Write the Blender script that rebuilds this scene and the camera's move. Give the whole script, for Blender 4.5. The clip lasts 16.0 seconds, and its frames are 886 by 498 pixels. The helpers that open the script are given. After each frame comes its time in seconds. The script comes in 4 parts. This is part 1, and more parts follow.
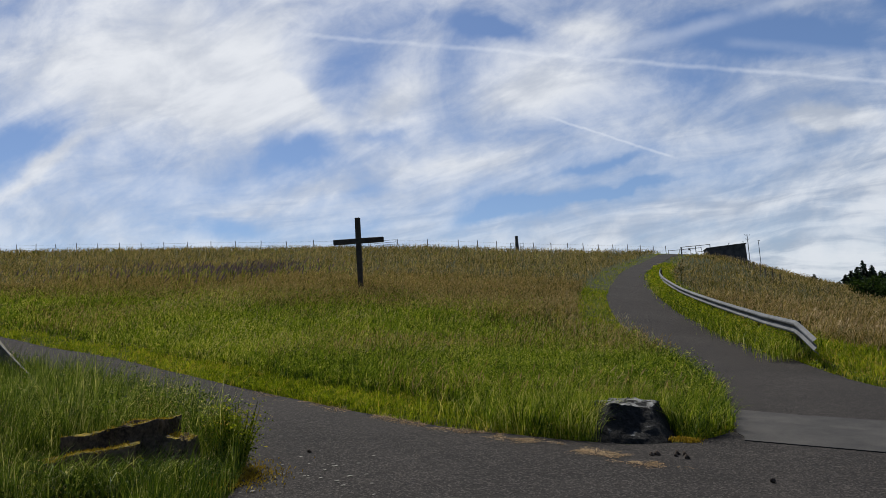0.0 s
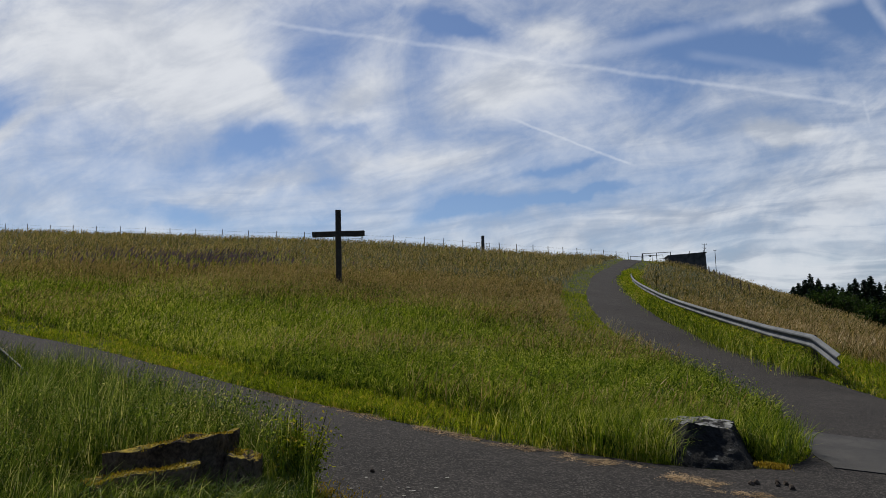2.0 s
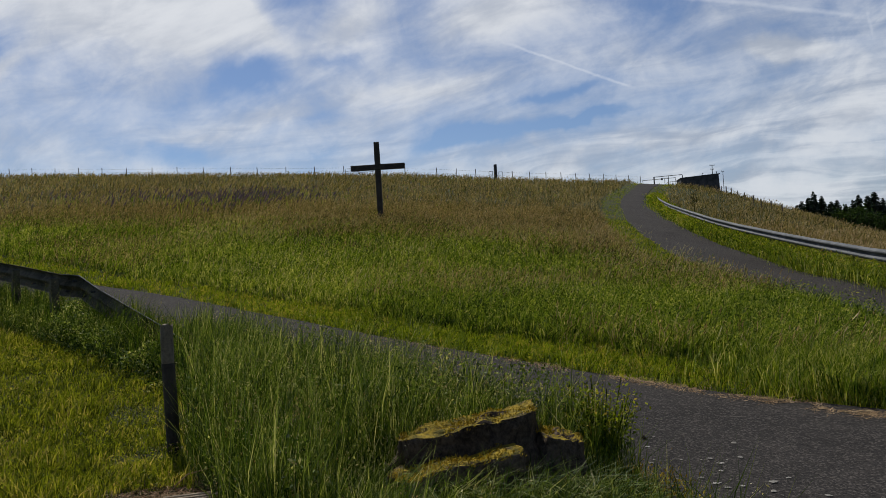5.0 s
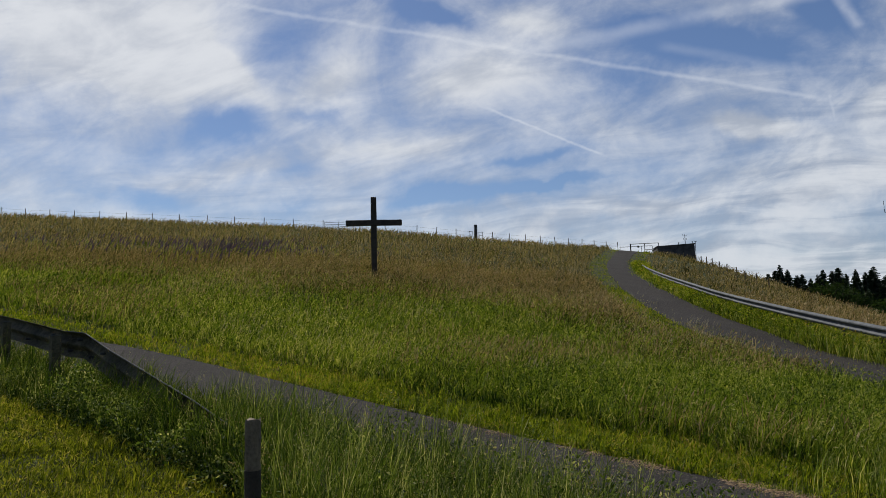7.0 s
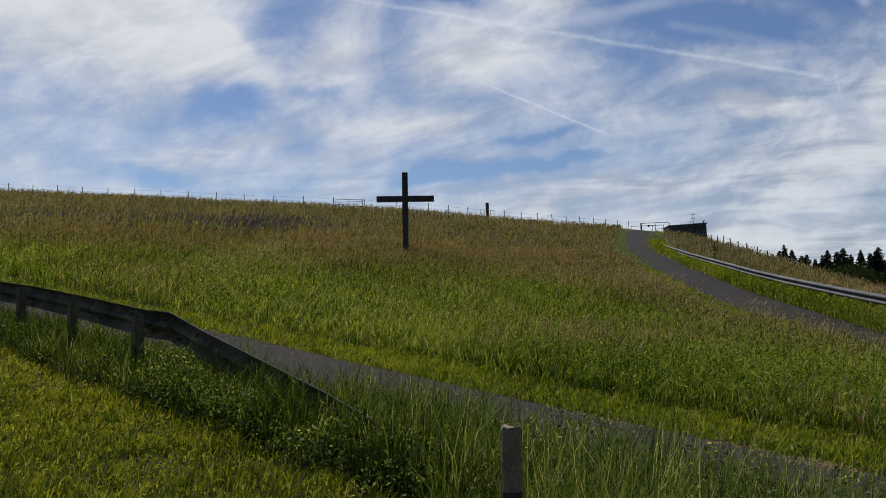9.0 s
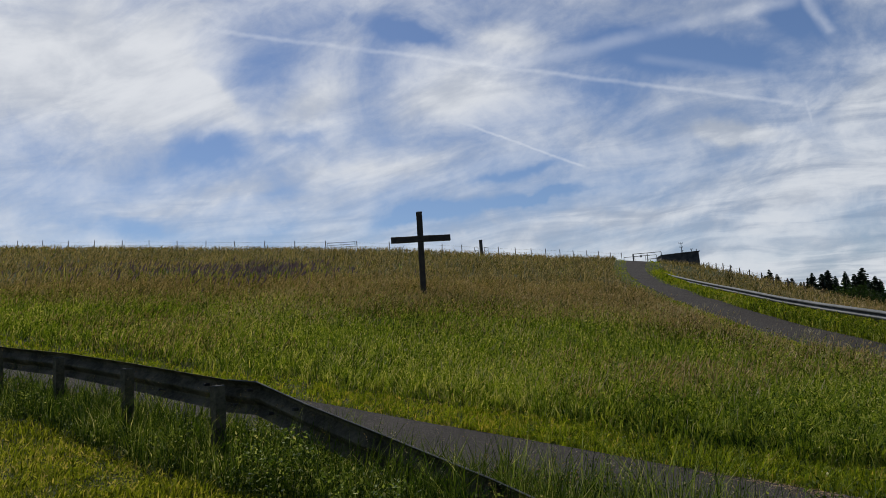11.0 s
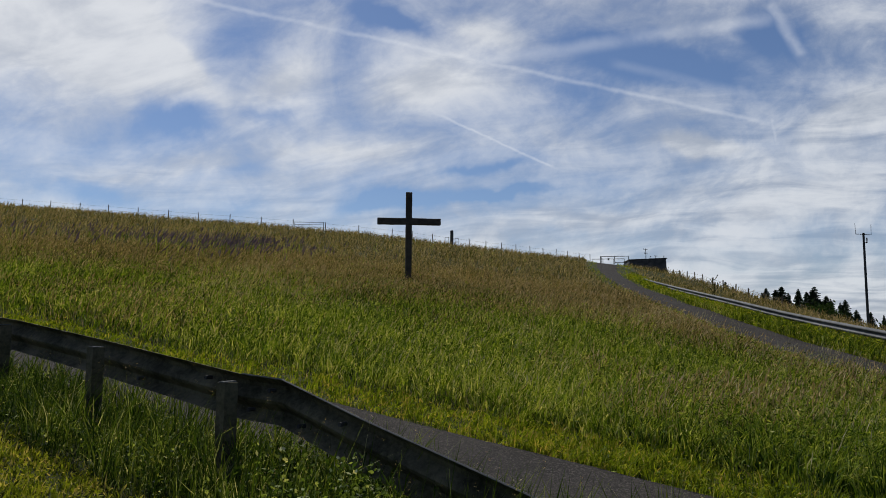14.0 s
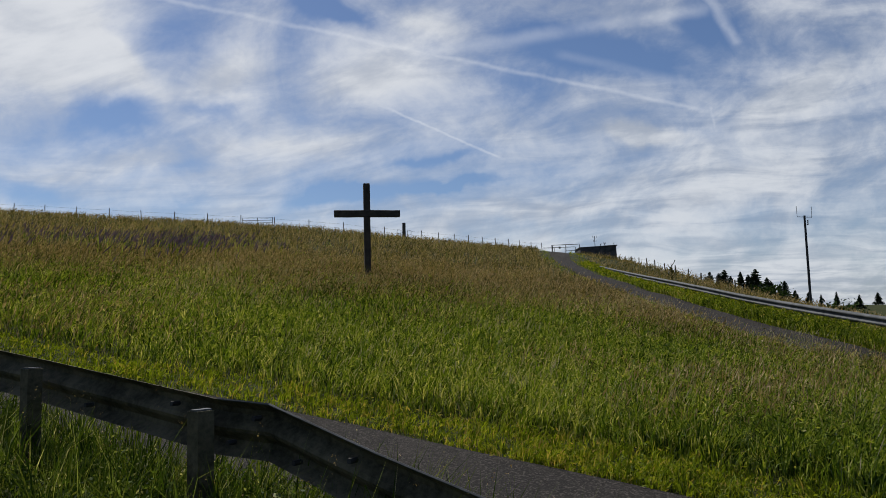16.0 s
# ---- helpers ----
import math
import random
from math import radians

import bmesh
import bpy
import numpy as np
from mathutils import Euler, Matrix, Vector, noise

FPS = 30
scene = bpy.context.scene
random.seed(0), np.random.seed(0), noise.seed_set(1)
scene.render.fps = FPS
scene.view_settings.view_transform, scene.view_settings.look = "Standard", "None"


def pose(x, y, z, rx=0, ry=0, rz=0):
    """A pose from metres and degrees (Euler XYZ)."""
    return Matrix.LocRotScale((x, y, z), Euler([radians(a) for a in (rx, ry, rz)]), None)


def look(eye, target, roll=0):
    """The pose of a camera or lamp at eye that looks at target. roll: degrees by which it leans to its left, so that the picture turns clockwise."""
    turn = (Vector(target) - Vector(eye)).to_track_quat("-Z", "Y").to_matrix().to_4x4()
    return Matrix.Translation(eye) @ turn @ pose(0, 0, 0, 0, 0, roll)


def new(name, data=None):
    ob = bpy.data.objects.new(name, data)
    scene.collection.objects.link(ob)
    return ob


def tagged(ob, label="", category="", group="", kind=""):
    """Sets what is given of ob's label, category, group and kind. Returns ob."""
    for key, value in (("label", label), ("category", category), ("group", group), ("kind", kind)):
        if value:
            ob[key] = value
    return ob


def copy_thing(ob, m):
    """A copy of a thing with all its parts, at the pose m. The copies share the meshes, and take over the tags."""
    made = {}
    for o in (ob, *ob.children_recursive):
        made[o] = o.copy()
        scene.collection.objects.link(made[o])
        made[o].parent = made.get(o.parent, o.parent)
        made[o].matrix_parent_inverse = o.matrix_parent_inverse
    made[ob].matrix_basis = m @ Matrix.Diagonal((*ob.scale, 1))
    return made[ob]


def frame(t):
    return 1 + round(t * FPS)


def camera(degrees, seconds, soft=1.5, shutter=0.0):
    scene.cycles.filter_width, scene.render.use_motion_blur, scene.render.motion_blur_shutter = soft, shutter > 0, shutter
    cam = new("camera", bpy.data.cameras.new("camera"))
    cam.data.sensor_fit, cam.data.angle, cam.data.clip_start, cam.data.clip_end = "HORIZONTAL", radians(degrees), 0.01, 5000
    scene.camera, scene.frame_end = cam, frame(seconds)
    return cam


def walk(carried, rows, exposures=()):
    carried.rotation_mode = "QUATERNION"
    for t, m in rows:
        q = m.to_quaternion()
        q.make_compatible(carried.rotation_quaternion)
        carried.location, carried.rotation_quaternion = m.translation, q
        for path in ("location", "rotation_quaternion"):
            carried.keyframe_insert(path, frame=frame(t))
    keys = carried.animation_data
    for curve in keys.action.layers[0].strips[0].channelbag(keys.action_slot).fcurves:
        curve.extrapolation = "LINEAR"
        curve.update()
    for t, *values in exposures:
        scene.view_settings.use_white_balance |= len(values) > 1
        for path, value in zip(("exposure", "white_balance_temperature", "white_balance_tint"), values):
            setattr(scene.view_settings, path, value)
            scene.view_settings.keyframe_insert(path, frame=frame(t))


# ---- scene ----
cam = camera(61.4, 16.0, soft=0.75)
PATH = [
    (0, (0.0, 0.0, 1.55), (-0.089, 1.982, 1.799), -3.6),
    (0.5, (-0.263, 0.265, 1.579), (-0.257, 2.252, 1.81), -3.6),
    (1, (-0.59, 0.372, 1.687), (-0.568, 2.362, 1.887), -3.4),
    (1.5, (-0.885, 0.621, 1.665), (-0.86, 2.606, 1.905), -1.9),
    (2, (-1.193, 0.815, 1.698), (-1.17, 2.801, 1.935), -1.6),
    (2.5, (-1.551, 0.927, 1.758), (-1.533, 2.92, 1.925), -2.0),
    (3, (-1.855, 1.068, 1.751), (-1.836, 3.062, 1.896), -3.3),
    (3.5, (-2.216, 1.267, 1.816), (-2.2, 3.261, 1.961), -3.9),
    (4, (-2.609, 1.388, 1.853), (-2.594, 3.387, 1.914), -3.7),
    (4.5, (-2.949, 1.597, 1.875), (-2.939, 3.596, 1.915), -3.8),
    (6.8, (-4.222, 2.823, 2.166), (-4.141, 4.812, 2.359), -1.1),
    (7, (-4.346, 2.935, 2.151), (-4.247, 4.922, 2.354), -1.3),
    (7.5, (-4.654, 3.214, 2.128), (-4.555, 5.202, 2.325), -1.6),
    (8, (-4.924, 3.395, 2.122), (-4.83, 5.383, 2.316), -2.4),
    (8.5, (-5.296, 3.631, 2.149), (-5.204, 5.623, 2.302), -1.3),
    (9, (-5.649, 3.886, 2.199), (-5.557, 5.878, 2.345), -1.0),
    (9.5, (-6.039, 4.27, 2.168), (-5.95, 6.261, 2.333), -1.3),
    (10, (-6.463, 4.519, 2.26), (-6.374, 6.509, 2.437), -1.4),
    (10.2, (-6.586, 4.655, 2.302), (-6.494, 6.639, 2.541), -1.9),
    (12.3, (-7.366, 5.859, 2.468), (-7.189, 7.835, 2.716), -4.9),
    (12.5, (-7.406, 6.022, 2.433), (-7.216, 7.998, 2.677), -3.6),
    (13, (-7.567, 6.53, 2.501), (-7.282, 8.496, 2.731), -0.6),
    (13.5, (-7.707, 6.844, 2.468), (-7.43, 8.812, 2.691), -0.3),
    (14, (-7.855, 7.117, 2.492), (-7.621, 9.091, 2.711), 0.4),
    (14.5, (-7.999, 7.442, 2.535), (-7.829, 9.422, 2.755), 1.0),
    (15, (-8.032, 7.788, 2.515), (-7.791, 9.762, 2.73), -2.2),
    (15.5, (-8.093, 8.068, 2.555), (-7.787, 10.032, 2.773), -3.6),
    (16, (-8.143, 8.089, 2.581), (-7.776, 10.045, 2.778), -1.5),
]
walk(cam, [(t, look(eye, target, roll)) for t, eye, target, roll in PATH], [(0.0, 0.16), (0.5, -0.06), (1.0, 0.45), (1.5, 0.04), (4.5, 0.0), (9.0, 0.02), (13.0, 0.02), (16.0, 0.0)])

# ---------------------------------------------------------------- light
SUN_AZ, SUN_EL = radians(-24.0), radians(52.0)      # from +y, to the right positive
sun_dir = Vector((math.sin(SUN_AZ) * math.cos(SUN_EL), math.cos(SUN_AZ) * math.cos(SUN_EL), math.sin(SUN_EL)))
sun = new("sun", bpy.data.lights.new("sun", "SUN"))
sun.data.energy, sun.data.angle, sun.data.color = 5.0, radians(0.6), (1.0, 0.95, 0.86)
sun.matrix_world = look(sun_dir * 50, (0, 0, 0))
scene.view_settings.exposure = 0.0


class Nodes:
    """A short way to write node trees."""

    def __init__(self, tree):
        self.tree = tree
        tree.nodes.clear()

    def add(self, kind, **settings):
        n = self.tree.nodes.new(kind)
        for k, v in settings.items():
            setattr(n, k, v)
        return n

    def put(self, node, socket, value):
        if isinstance(value, bpy.types.NodeSocket):
            self.tree.links.new(value, node.inputs[socket])
        elif value is not None:
            node.inputs[socket].default_value = value
        return node

    def math(self, op, a, b=None, c=None, clamp=False):
        n = self.add("ShaderNodeMath", operation=op, use_clamp=clamp)
        for i, v in enumerate((a, b, c)):
            self.put(n, i, v)
        return n.outputs[0]

    def vec(self, op, a, b=None, scale=None):
        n = self.add("ShaderNodeVectorMath", operation=op)
        self.put(n, 0, a)
        self.put(n, 1, b)
        if scale is not None:
            self.put(n, 3, scale)
        return n.outputs["Value"] if op in ("DOT_PRODUCT", "LENGTH", "DISTANCE") else n.outputs[0]

    def xyz(self, x, y, z):
        n = self.add("ShaderNodeCombineXYZ")
        for i, v in enumerate((x, y, z)):
            self.put(n, i, v)
        return n.outputs[0]

    def noise(self, vector, scale, detail=4.0, rough=0.55, distort=0.0, out=0):
        n = self.add("ShaderNodeTexNoise")
        self.put(n, "Vector", vector)
        for k, v in (("Scale", scale), ("Detail", detail), ("Roughness", rough), ("Distortion", distort)):
            self.put(n, k, v)
        return n.outputs[out]

    def ramp(self, fac, stops, ease="LINEAR"):
        n = self.add("ShaderNodeValToRGB")
        n.color_ramp.interpolation = ease
        while len(n.color_ramp.elements) < len(stops):
            n.color_ramp.elements.new(0.5)
        for e, (p, c) in zip(n.color_ramp.elements, stops):
            e.position = p
            e.color = (*c, 1) if isinstance(c, tuple) else (c, c, c, 1)
        self.put(n, 0, fac)
        return n.outputs[0]

    def mix(self, fac, a, b, blend="MIX"):
        n = self.add("ShaderNodeMix", data_type="RGBA", blend_type=blend, clamp_factor=True)
        self.put(n, 0, fac)
        for i, v in ((6, a), (7, b)):
            self.put(n, i, (*v, 1) if isinstance(v, tuple) else v)
        return n.outputs[2]

    def map(self, v, a, b, c=0.0, d=1.0, smooth=True):
        n = self.add("ShaderNodeMapRange", interpolation_type="SMOOTHSTEP" if smooth else "LINEAR", clamp=True)
        for i, x in enumerate((v, a, b, c, d)):
            self.put(n, i, x)
        return n.outputs[0]


# sky: blue with thin high cloud and a few vapour trails.  g is the direction laid flat on a sheet that stands ahead (+y)
world = bpy.data.worlds.new("world")
scene.world = world
world.use_nodes = True
k = Nodes(world.node_tree)
way = k.vec("NORMALIZE", k.add("ShaderNodeTexCoord").outputs["Generated"])
sep = k.add("ShaderNodeSeparateXYZ")
k.put(sep, 0, way)
dx, dy, dz = sep.outputs
sky = k.add("ShaderNodeTexSky", sky_type="NISHITA", sun_disc=False, sun_elevation=SUN_EL, sun_rotation=SUN_AZ,
            altitude=600.0, air_density=1.0, dust_density=0.6, ozone_density=1.6)
ahead = k.math("MAXIMUM", dy, 0.12)
gx, gz = k.math("DIVIDE", dx, ahead), k.math("DIVIDE", dz, ahead)
flat = k.math("ADD", k.math("MAXIMUM", dz, 0.0), 0.16)
px, py = k.math("DIVIDE", dx, flat), k.math("DIVIDE", dy, flat)          # on the sheet of cloud overhead
warp = k.noise(k.xyz(px, py, 0.0), 0.9, 3, 0.5, 0.0, 1)
wv = k.vec("SCALE", k.vec("SUBTRACT", warp, (0.5, 0.5, 0.5)), None, 0.9)
base = k.vec("ADD", k.xyz(px, py, 0.0), wv)
turned = k.add("ShaderNodeVectorRotate", rotation_type="Z_AXIS")
k.put(turned, "Vector", base)
k.put(turned, "Angle", radians(28))
streak = k.vec("MULTIPLY", turned.outputs[0], (0.75, 1.9, 1.0))
n1 = k.noise(streak, 1.5, 8, 0.6, 0.5)
n2 = k.noise(k.vec("MULTIPLY", turned.outputs[0], (1.6, 5.0, 1.0)), 2.6, 7, 0.62, 0.8)
n3 = k.noise(k.xyz(gx, gz, 3.0), 7.0, 6, 0.6, 0.6)
tilted = k.add("ShaderNodeVectorRotate", rotation_type="Z_AXIS")
k.put(tilted, "Vector", k.xyz(gx, gz, 0.0))
k.put(tilted, "Angle", radians(-17))
n4 = k.noise(k.vec("MULTIPLY", tilted.outputs[0], (1.0, 2.2, 1.0)), 5.5, 7, 0.58, 0.6)
n5 = k.noise(k.vec("MULTIPLY", tilted.outputs[0], (1.0, 1.35, 1.0)), 20.0, 6, 0.62, 0.5)
cover = k.math("ADD", k.math("MULTIPLY", n1, 0.18), k.math("MULTIPLY", n2, 0.05))
cover = k.math("ADD", cover, k.math("MULTIPLY", n3, 0.40))
cover = k.math("ADD", cover, k.math("ADD", k.math("MULTIPLY", n4, 0.42), k.math("MULTIPLY", n5, 0.20)))
cover = k.math("ADD", cover, 0.02)


def blob(x, z, rx, rz, amount, tilt=0.0):
    """A thicker (or thinner) stretch of cloud round a direction."""
    c, s = math.cos(radians(tilt)), math.sin(radians(tilt))
    ax, az = k.math("SUBTRACT", wx, x), k.math("SUBTRACT", wz, z)
    u = k.math("ADD", k.math("MULTIPLY", ax, c / rx), k.math("MULTIPLY", az, s / rx))
    v = k.math("ADD", k.math("MULTIPLY", ax, -s / rz), k.math("MULTIPLY", az, c / rz))
    r = k.math("ADD", k.math("MULTIPLY", u, u), k.math("MULTIPLY", v, v))
    return k.math("MULTIPLY", k.math("EXPONENT", k.math("MULTIPLY", r, -1.0)), amount)


rag = k.noise(k.xyz(gx, gz, 0.0), 5.0, 5, 0.6, 0.0, 1)
rag_s = k.add("ShaderNodeSeparateXYZ")
k.put(rag_s, 0, rag)
wx = k.math("ADD", gx, k.math("MULTIPLY", k.math("SUBTRACT", rag_s.outputs[0], 0.5), 0.13))
wz = k.math("ADD", gz, k.math("MULTIPLY", k.math("SUBTRACT", rag_s.outputs[1], 0.5), 0.09))
CLEAR = ((-0.250, 0.269, 0.048, 0.028, -0.42, 20), (-0.197, 0.380, 0.072, 0.044, -0.22, 0), (0.055, 0.174, 0.064, 0.010, -0.55, 5), (0.195, 0.184, 0.056, 0.006, -0.50, 8),
         (0.446, 0.388, 0.120, 0.030, -0.40, -12), (0.289, 0.344, 0.072, 0.036, -0.20, 0), (0.351, 0.414, 0.048, 0.020, -0.22, 0), (0.035, 0.433, 0.072, 0.016, -0.35, -10),
         (0.607, 0.426, 0.048, 0.032, -0.36, 0), (-0.136, 0.287, 0.036, 0.013, -0.22, 0), (-0.156, 0.207, 0.048, 0.014, -0.18, 10), (-0.345, 0.176, 0.072, 0.014, -0.28, -10),
         (0.172, 0.219, 0.056, 0.007, -0.22, 10), (-0.627, 0.325, 0.068, 0.032, -0.36, 10))
THICK = ((-0.303, 0.357, 0.104, 0.068, 0.42, 0), (-0.249, 0.367, 0.076, 0.016, 0.24, -50), (0.088, 0.345, 0.072, 0.036, 0.24, 15), (-0.100, 0.338, 0.060, 0.036, 0.20, 40),
         (0.169, 0.422, 0.072, 0.022, 0.22, 0), (0.492, 0.266, 0.036, 0.014, 0.28, -10), (0.757, 0.334, 0.136, 0.036, 0.30, 28), (0.282, 0.152, 0.160, 0.018, 0.20, 4),
         (0.010, 0.240, 0.120, 0.021, 0.14, 8), (0.633, 0.191, 0.200, 0.048, 0.22, 8), (-0.458, 0.440, 0.184, 0.088, 0.30, 0), (-0.590, 0.285, 0.088, 0.013, 0.26, 28),
         (-0.214, 0.209, 0.160, 0.018, 0.12, 6), (0.501, 0.261, 0.048, 0.014, 0.22, -10))
for row in CLEAR + THICK:
    cover = k.math("ADD", cover, blob(*row))
haze = k.map(gz, 0.16, 0.04)
cover = k.math("ADD", cover, k.math("MULTIPLY", haze, 0.22))
behind = k.map(dy, 0.35, 0.05)
cover = k.math("ADD", cover, k.math("MULTIPLY", behind, -0.16))
cloud = k.map(cover, 0.38, 0.94)


def trail(a, b, width, amount, gaps=0.5):
    """A straight vapour trail from direction a to b."""
    ln = math.hypot(b[0] - a[0], b[1] - a[1])
    c, s = (b[0] - a[0]) / ln, (b[1] - a[1]) / ln
    ax, az = k.math("SUBTRACT", tx, a[0]), k.math("SUBTRACT", tz, a[1])
    u = k.math("ADD", k.math("MULTIPLY", ax, c / ln), k.math("MULTIPLY", az, s / ln))
    v = k.math("ABSOLUTE", k.math("ADD", k.math("MULTIPLY", ax, -s), k.math("MULTIPLY", az, c)))
    across = k.map(v, width, 0.0)
    amount = amount * 0.62
    along = k.math("MULTIPLY", k.map(u, -0.04, 0.08), k.map(u, 1.04, 0.92))
    broken = k.map(k.noise(k.xyz(gx, gz, 7.0), 14.0, 4, 0.6), 0.30, 0.62, 1 - gaps, 1.0)
    return k.math("MULTIPLY", k.math("MULTIPLY", across, along), k.math("MULTIPLY", broken, amount))


fuzz = k.noise(k.xyz(gx, gz, 1.0), 26.0, 4, 0.6, 0.0, 1)
fz = k.add("ShaderNodeSeparateXYZ")
k.put(fz, 0, fuzz)
tx = k.math("ADD", gx, k.math("MULTIPLY", k.math("SUBTRACT", fz.outputs[0], 0.5), 0.010))
tz = k.math("ADD", gz, k.math("MULTIPLY", k.math("SUBTRACT", fz.outputs[1], 0.5), 0.008))
trails = trail((-0.24, 0.447), (0.61, 0.303), 0.0055, 0.42)
for row in (((-0.24, 0.447), (0.61, 0.303), 0.0022, 0.30), ((0.11, 0.298), (0.275, 0.228), 0.0030, 0.55, 0.3), ((0.14, 0.371), (0.62, 0.468), 0.016, 0.40),
            ((0.605, 0.49), (0.655, 0.41), 0.016, 0.55), ((0.602, 0.312), (0.606, 0.272), 0.004, 0.30, 0.3), ((0.36, 0.385), (0.58, 0.345), 0.012, 0.18),
            ((0.52, 0.24), (0.74, 0.33), 0.014, 0.25)):
    trails = k.math("MAXIMUM", trails, trail(*row))
full = cloud
shade = k.noise(k.vec("MULTIPLY", turned.outputs[0], (1.0, 2.2, 1.0)), 2.2, 5, 0.55, 0.4)
near_sun = k.map(k.vec("DOT_PRODUCT", way, tuple(sun_dir)), 0.45, 1.0)
shade = k.math("ADD", k.math("ADD", k.math("MULTIPLY", shade, 0.48), k.math("MULTIPLY", n4, 0.40)), k.math("MULTIPLY", n5, 0.12))
white = k.mix(k.map(shade, 0.38, 0.60), (0.35, 0.40, 0.49), (0.67, 0.70, 0.745))
white = k.mix(k.math("MULTIPLY", near_sun, 0.42), white, (0.85, 0.85, 0.86))
blue = k.vec("SCALE", k.mix(0.24, sky.outputs[0], k.vec("MULTIPLY", sky.outputs[0], (0.45, 0.85, 1.6))), None, 0.064)
final = k.mix(k.math("MULTIPLY", full, 0.93), blue, white)
final = k.mix(k.math("MULTIPLY", trails, 0.9), final, (0.80, 0.83, 0.88))
back = k.add("ShaderNodeBackground")
k.put(back, 0, final)
k.put(back, 1, 1.0)
k.tree.links.new(back.outputs[0], k.add("ShaderNodeOutputWorld").inputs[0])

# ---------------------------------------------------------------- materials


def material(name):
    m = bpy.data.materials.new(name)
    m.use_nodes = True
    return m, Nodes(m.node_tree)


def finish(n, colour, rough=0.9, metal=0.0, bump=None, strength=0.3, distance=0.02, spec=0.3):
    s = n.add("ShaderNodeBsdfPrincipled")
    n.put(s, "Base Color", (*colour, 1) if isinstance(colour, tuple) else colour)
    n.put(s, "Roughness", rough)
    n.put(s, "Metallic", metal)
    n.put(s, "Specular IOR Level", spec)
    if bump is not None:
        b = n.add("ShaderNodeBump")
        n.put(b, "Strength", strength)
        n.put(b, "Distance", distance)
        n.put(b, "Height", bump)
        n.tree.links.new(b.outputs[0], s.inputs["Normal"])
    n.tree.links.new(s.outputs[0], n.add("ShaderNodeOutputMaterial").inputs[0])
    return s


def place(n):
    return n.add("ShaderNodeNewGeometry").outputs["Position"]


def speckled(name, dark, light, scale, rough=0.9, metal=0.0, fine=60.0, relief=0.4, depth=0.02, spec=0.3):
    """A surface with stains at one scale and grain at another."""
    m, n = material(name)
    p = n.add("ShaderNodeTexCoord").outputs["Object"]
    big, small = n.noise(p, scale, 5, 0.6, 0.3), n.noise(p, fine, 4, 0.7)
    both = n.math("ADD", n.math("MULTIPLY", big, 0.65), n.math("MULTIPLY", small, 0.35))
    finish(n, n.mix(n.map(both, 0.34, 0.66), dark, light), rough, metal, both, relief, depth, spec)
    return m


def make_grass(name, stops, thin=0.45, patch=None, gloss=0.006):
    """Blades: colour from blade to blade and from patch to patch, some light coming through."""
    m, n = material(name)
    geo = n.add("ShaderNodeNewGeometry")
    p = geo.outputs["Position"]
    fac = geo.outputs["Random Per Island"]
    big = n.noise(p, 0.16, 4, 0.6)
    mid = n.noise(p, 0.9, 3, 0.6)
    where = n.math("ADD", n.math("MULTIPLY", big, 0.7), n.math("MULTIPLY", mid, 0.3))
    tufts = n.math("ADD", n.math("MULTIPLY", n.noise(p, 13.0, 2, 0.6), 0.5), n.math("MULTIPLY", n.noise(p, 4.2, 3, 0.65), 0.5))
    fac = n.math("ADD", n.math("MULTIPLY", fac, 0.86), n.map(where, 0.36, 0.64, -0.10, 0.12))
    fac = n.math("ADD", fac, n.map(tufts, 0.36, 0.64, -0.20, 0.26), None, True)
    colour = n.ramp(fac, stops)
    d, t, g = n.add("ShaderNodeBsdfDiffuse"), n.add("ShaderNodeBsdfTranslucent"), n.add("ShaderNodeBsdfGlossy")
    n.put(d, 0, colour)
    n.put(t, 0, n.mix(1.0, colour, (1.0, 0.95, 0.45), "MULTIPLY"))
    n.put(g, 0, (0.9, 0.95, 0.85, 1))
    n.put(g, "Roughness", 0.8)
    a, b = n.add("ShaderNodeMixShader"), n.add("ShaderNodeMixShader")
    n.put(a, 0, thin)
    n.tree.links.new(d.outputs[0], a.inputs[1])
    n.tree.links.new(t.outputs[0], a.inputs[2])
    fr = n.add("ShaderNodeFresnel")
    n.put(fr, 0, 1.4)
    n.put(b, 0, n.math("MULTIPLY", fr.outputs[0], gloss * 4, None, True))
    n.tree.links.new(a.outputs[0], b.inputs[1])
    n.tree.links.new(g.outputs[0], b.inputs[2])
    n.tree.links.new(b.outputs[0], n.add("ShaderNodeOutputMaterial").inputs[0])
    return m


M_LAWN = make_grass("lawn_blades", ((0.0, (0.036, 0.052, 0.006)), (0.35, (0.130, 0.165, 0.013)), (0.7, (0.265, 0.285, 0.028)), (1.0, (0.46, 0.37, 0.13))))
M_MEADOW = make_grass("meadow_blades", ((0.0, (0.012, 0.026, 0.004)), (0.30, (0.055, 0.100, 0.010)), (0.60, (0.175, 0.240, 0.022)), (0.85, (0.330, 0.360, 0.070)), (1.0, (0.52, 0.48, 0.20))))
M_DRY = make_grass("dry_meadow_blades", ((0.0, (0.022, 0.028, 0.008)), (0.35, (0.115, 0.106, 0.034)), (0.7, (0.25, 0.195, 0.088)), (1.0, (0.47, 0.37, 0.22))), 0.35)
M_VERGE = make_grass("verge_blades", ((0.0, (0.030, 0.052, 0.005)), (0.4, (0.125, 0.175, 0.010)), (0.75, (0.245, 0.29, 0.022)), (1.0, (0.38, 0.29, 0.08))), 0.5)
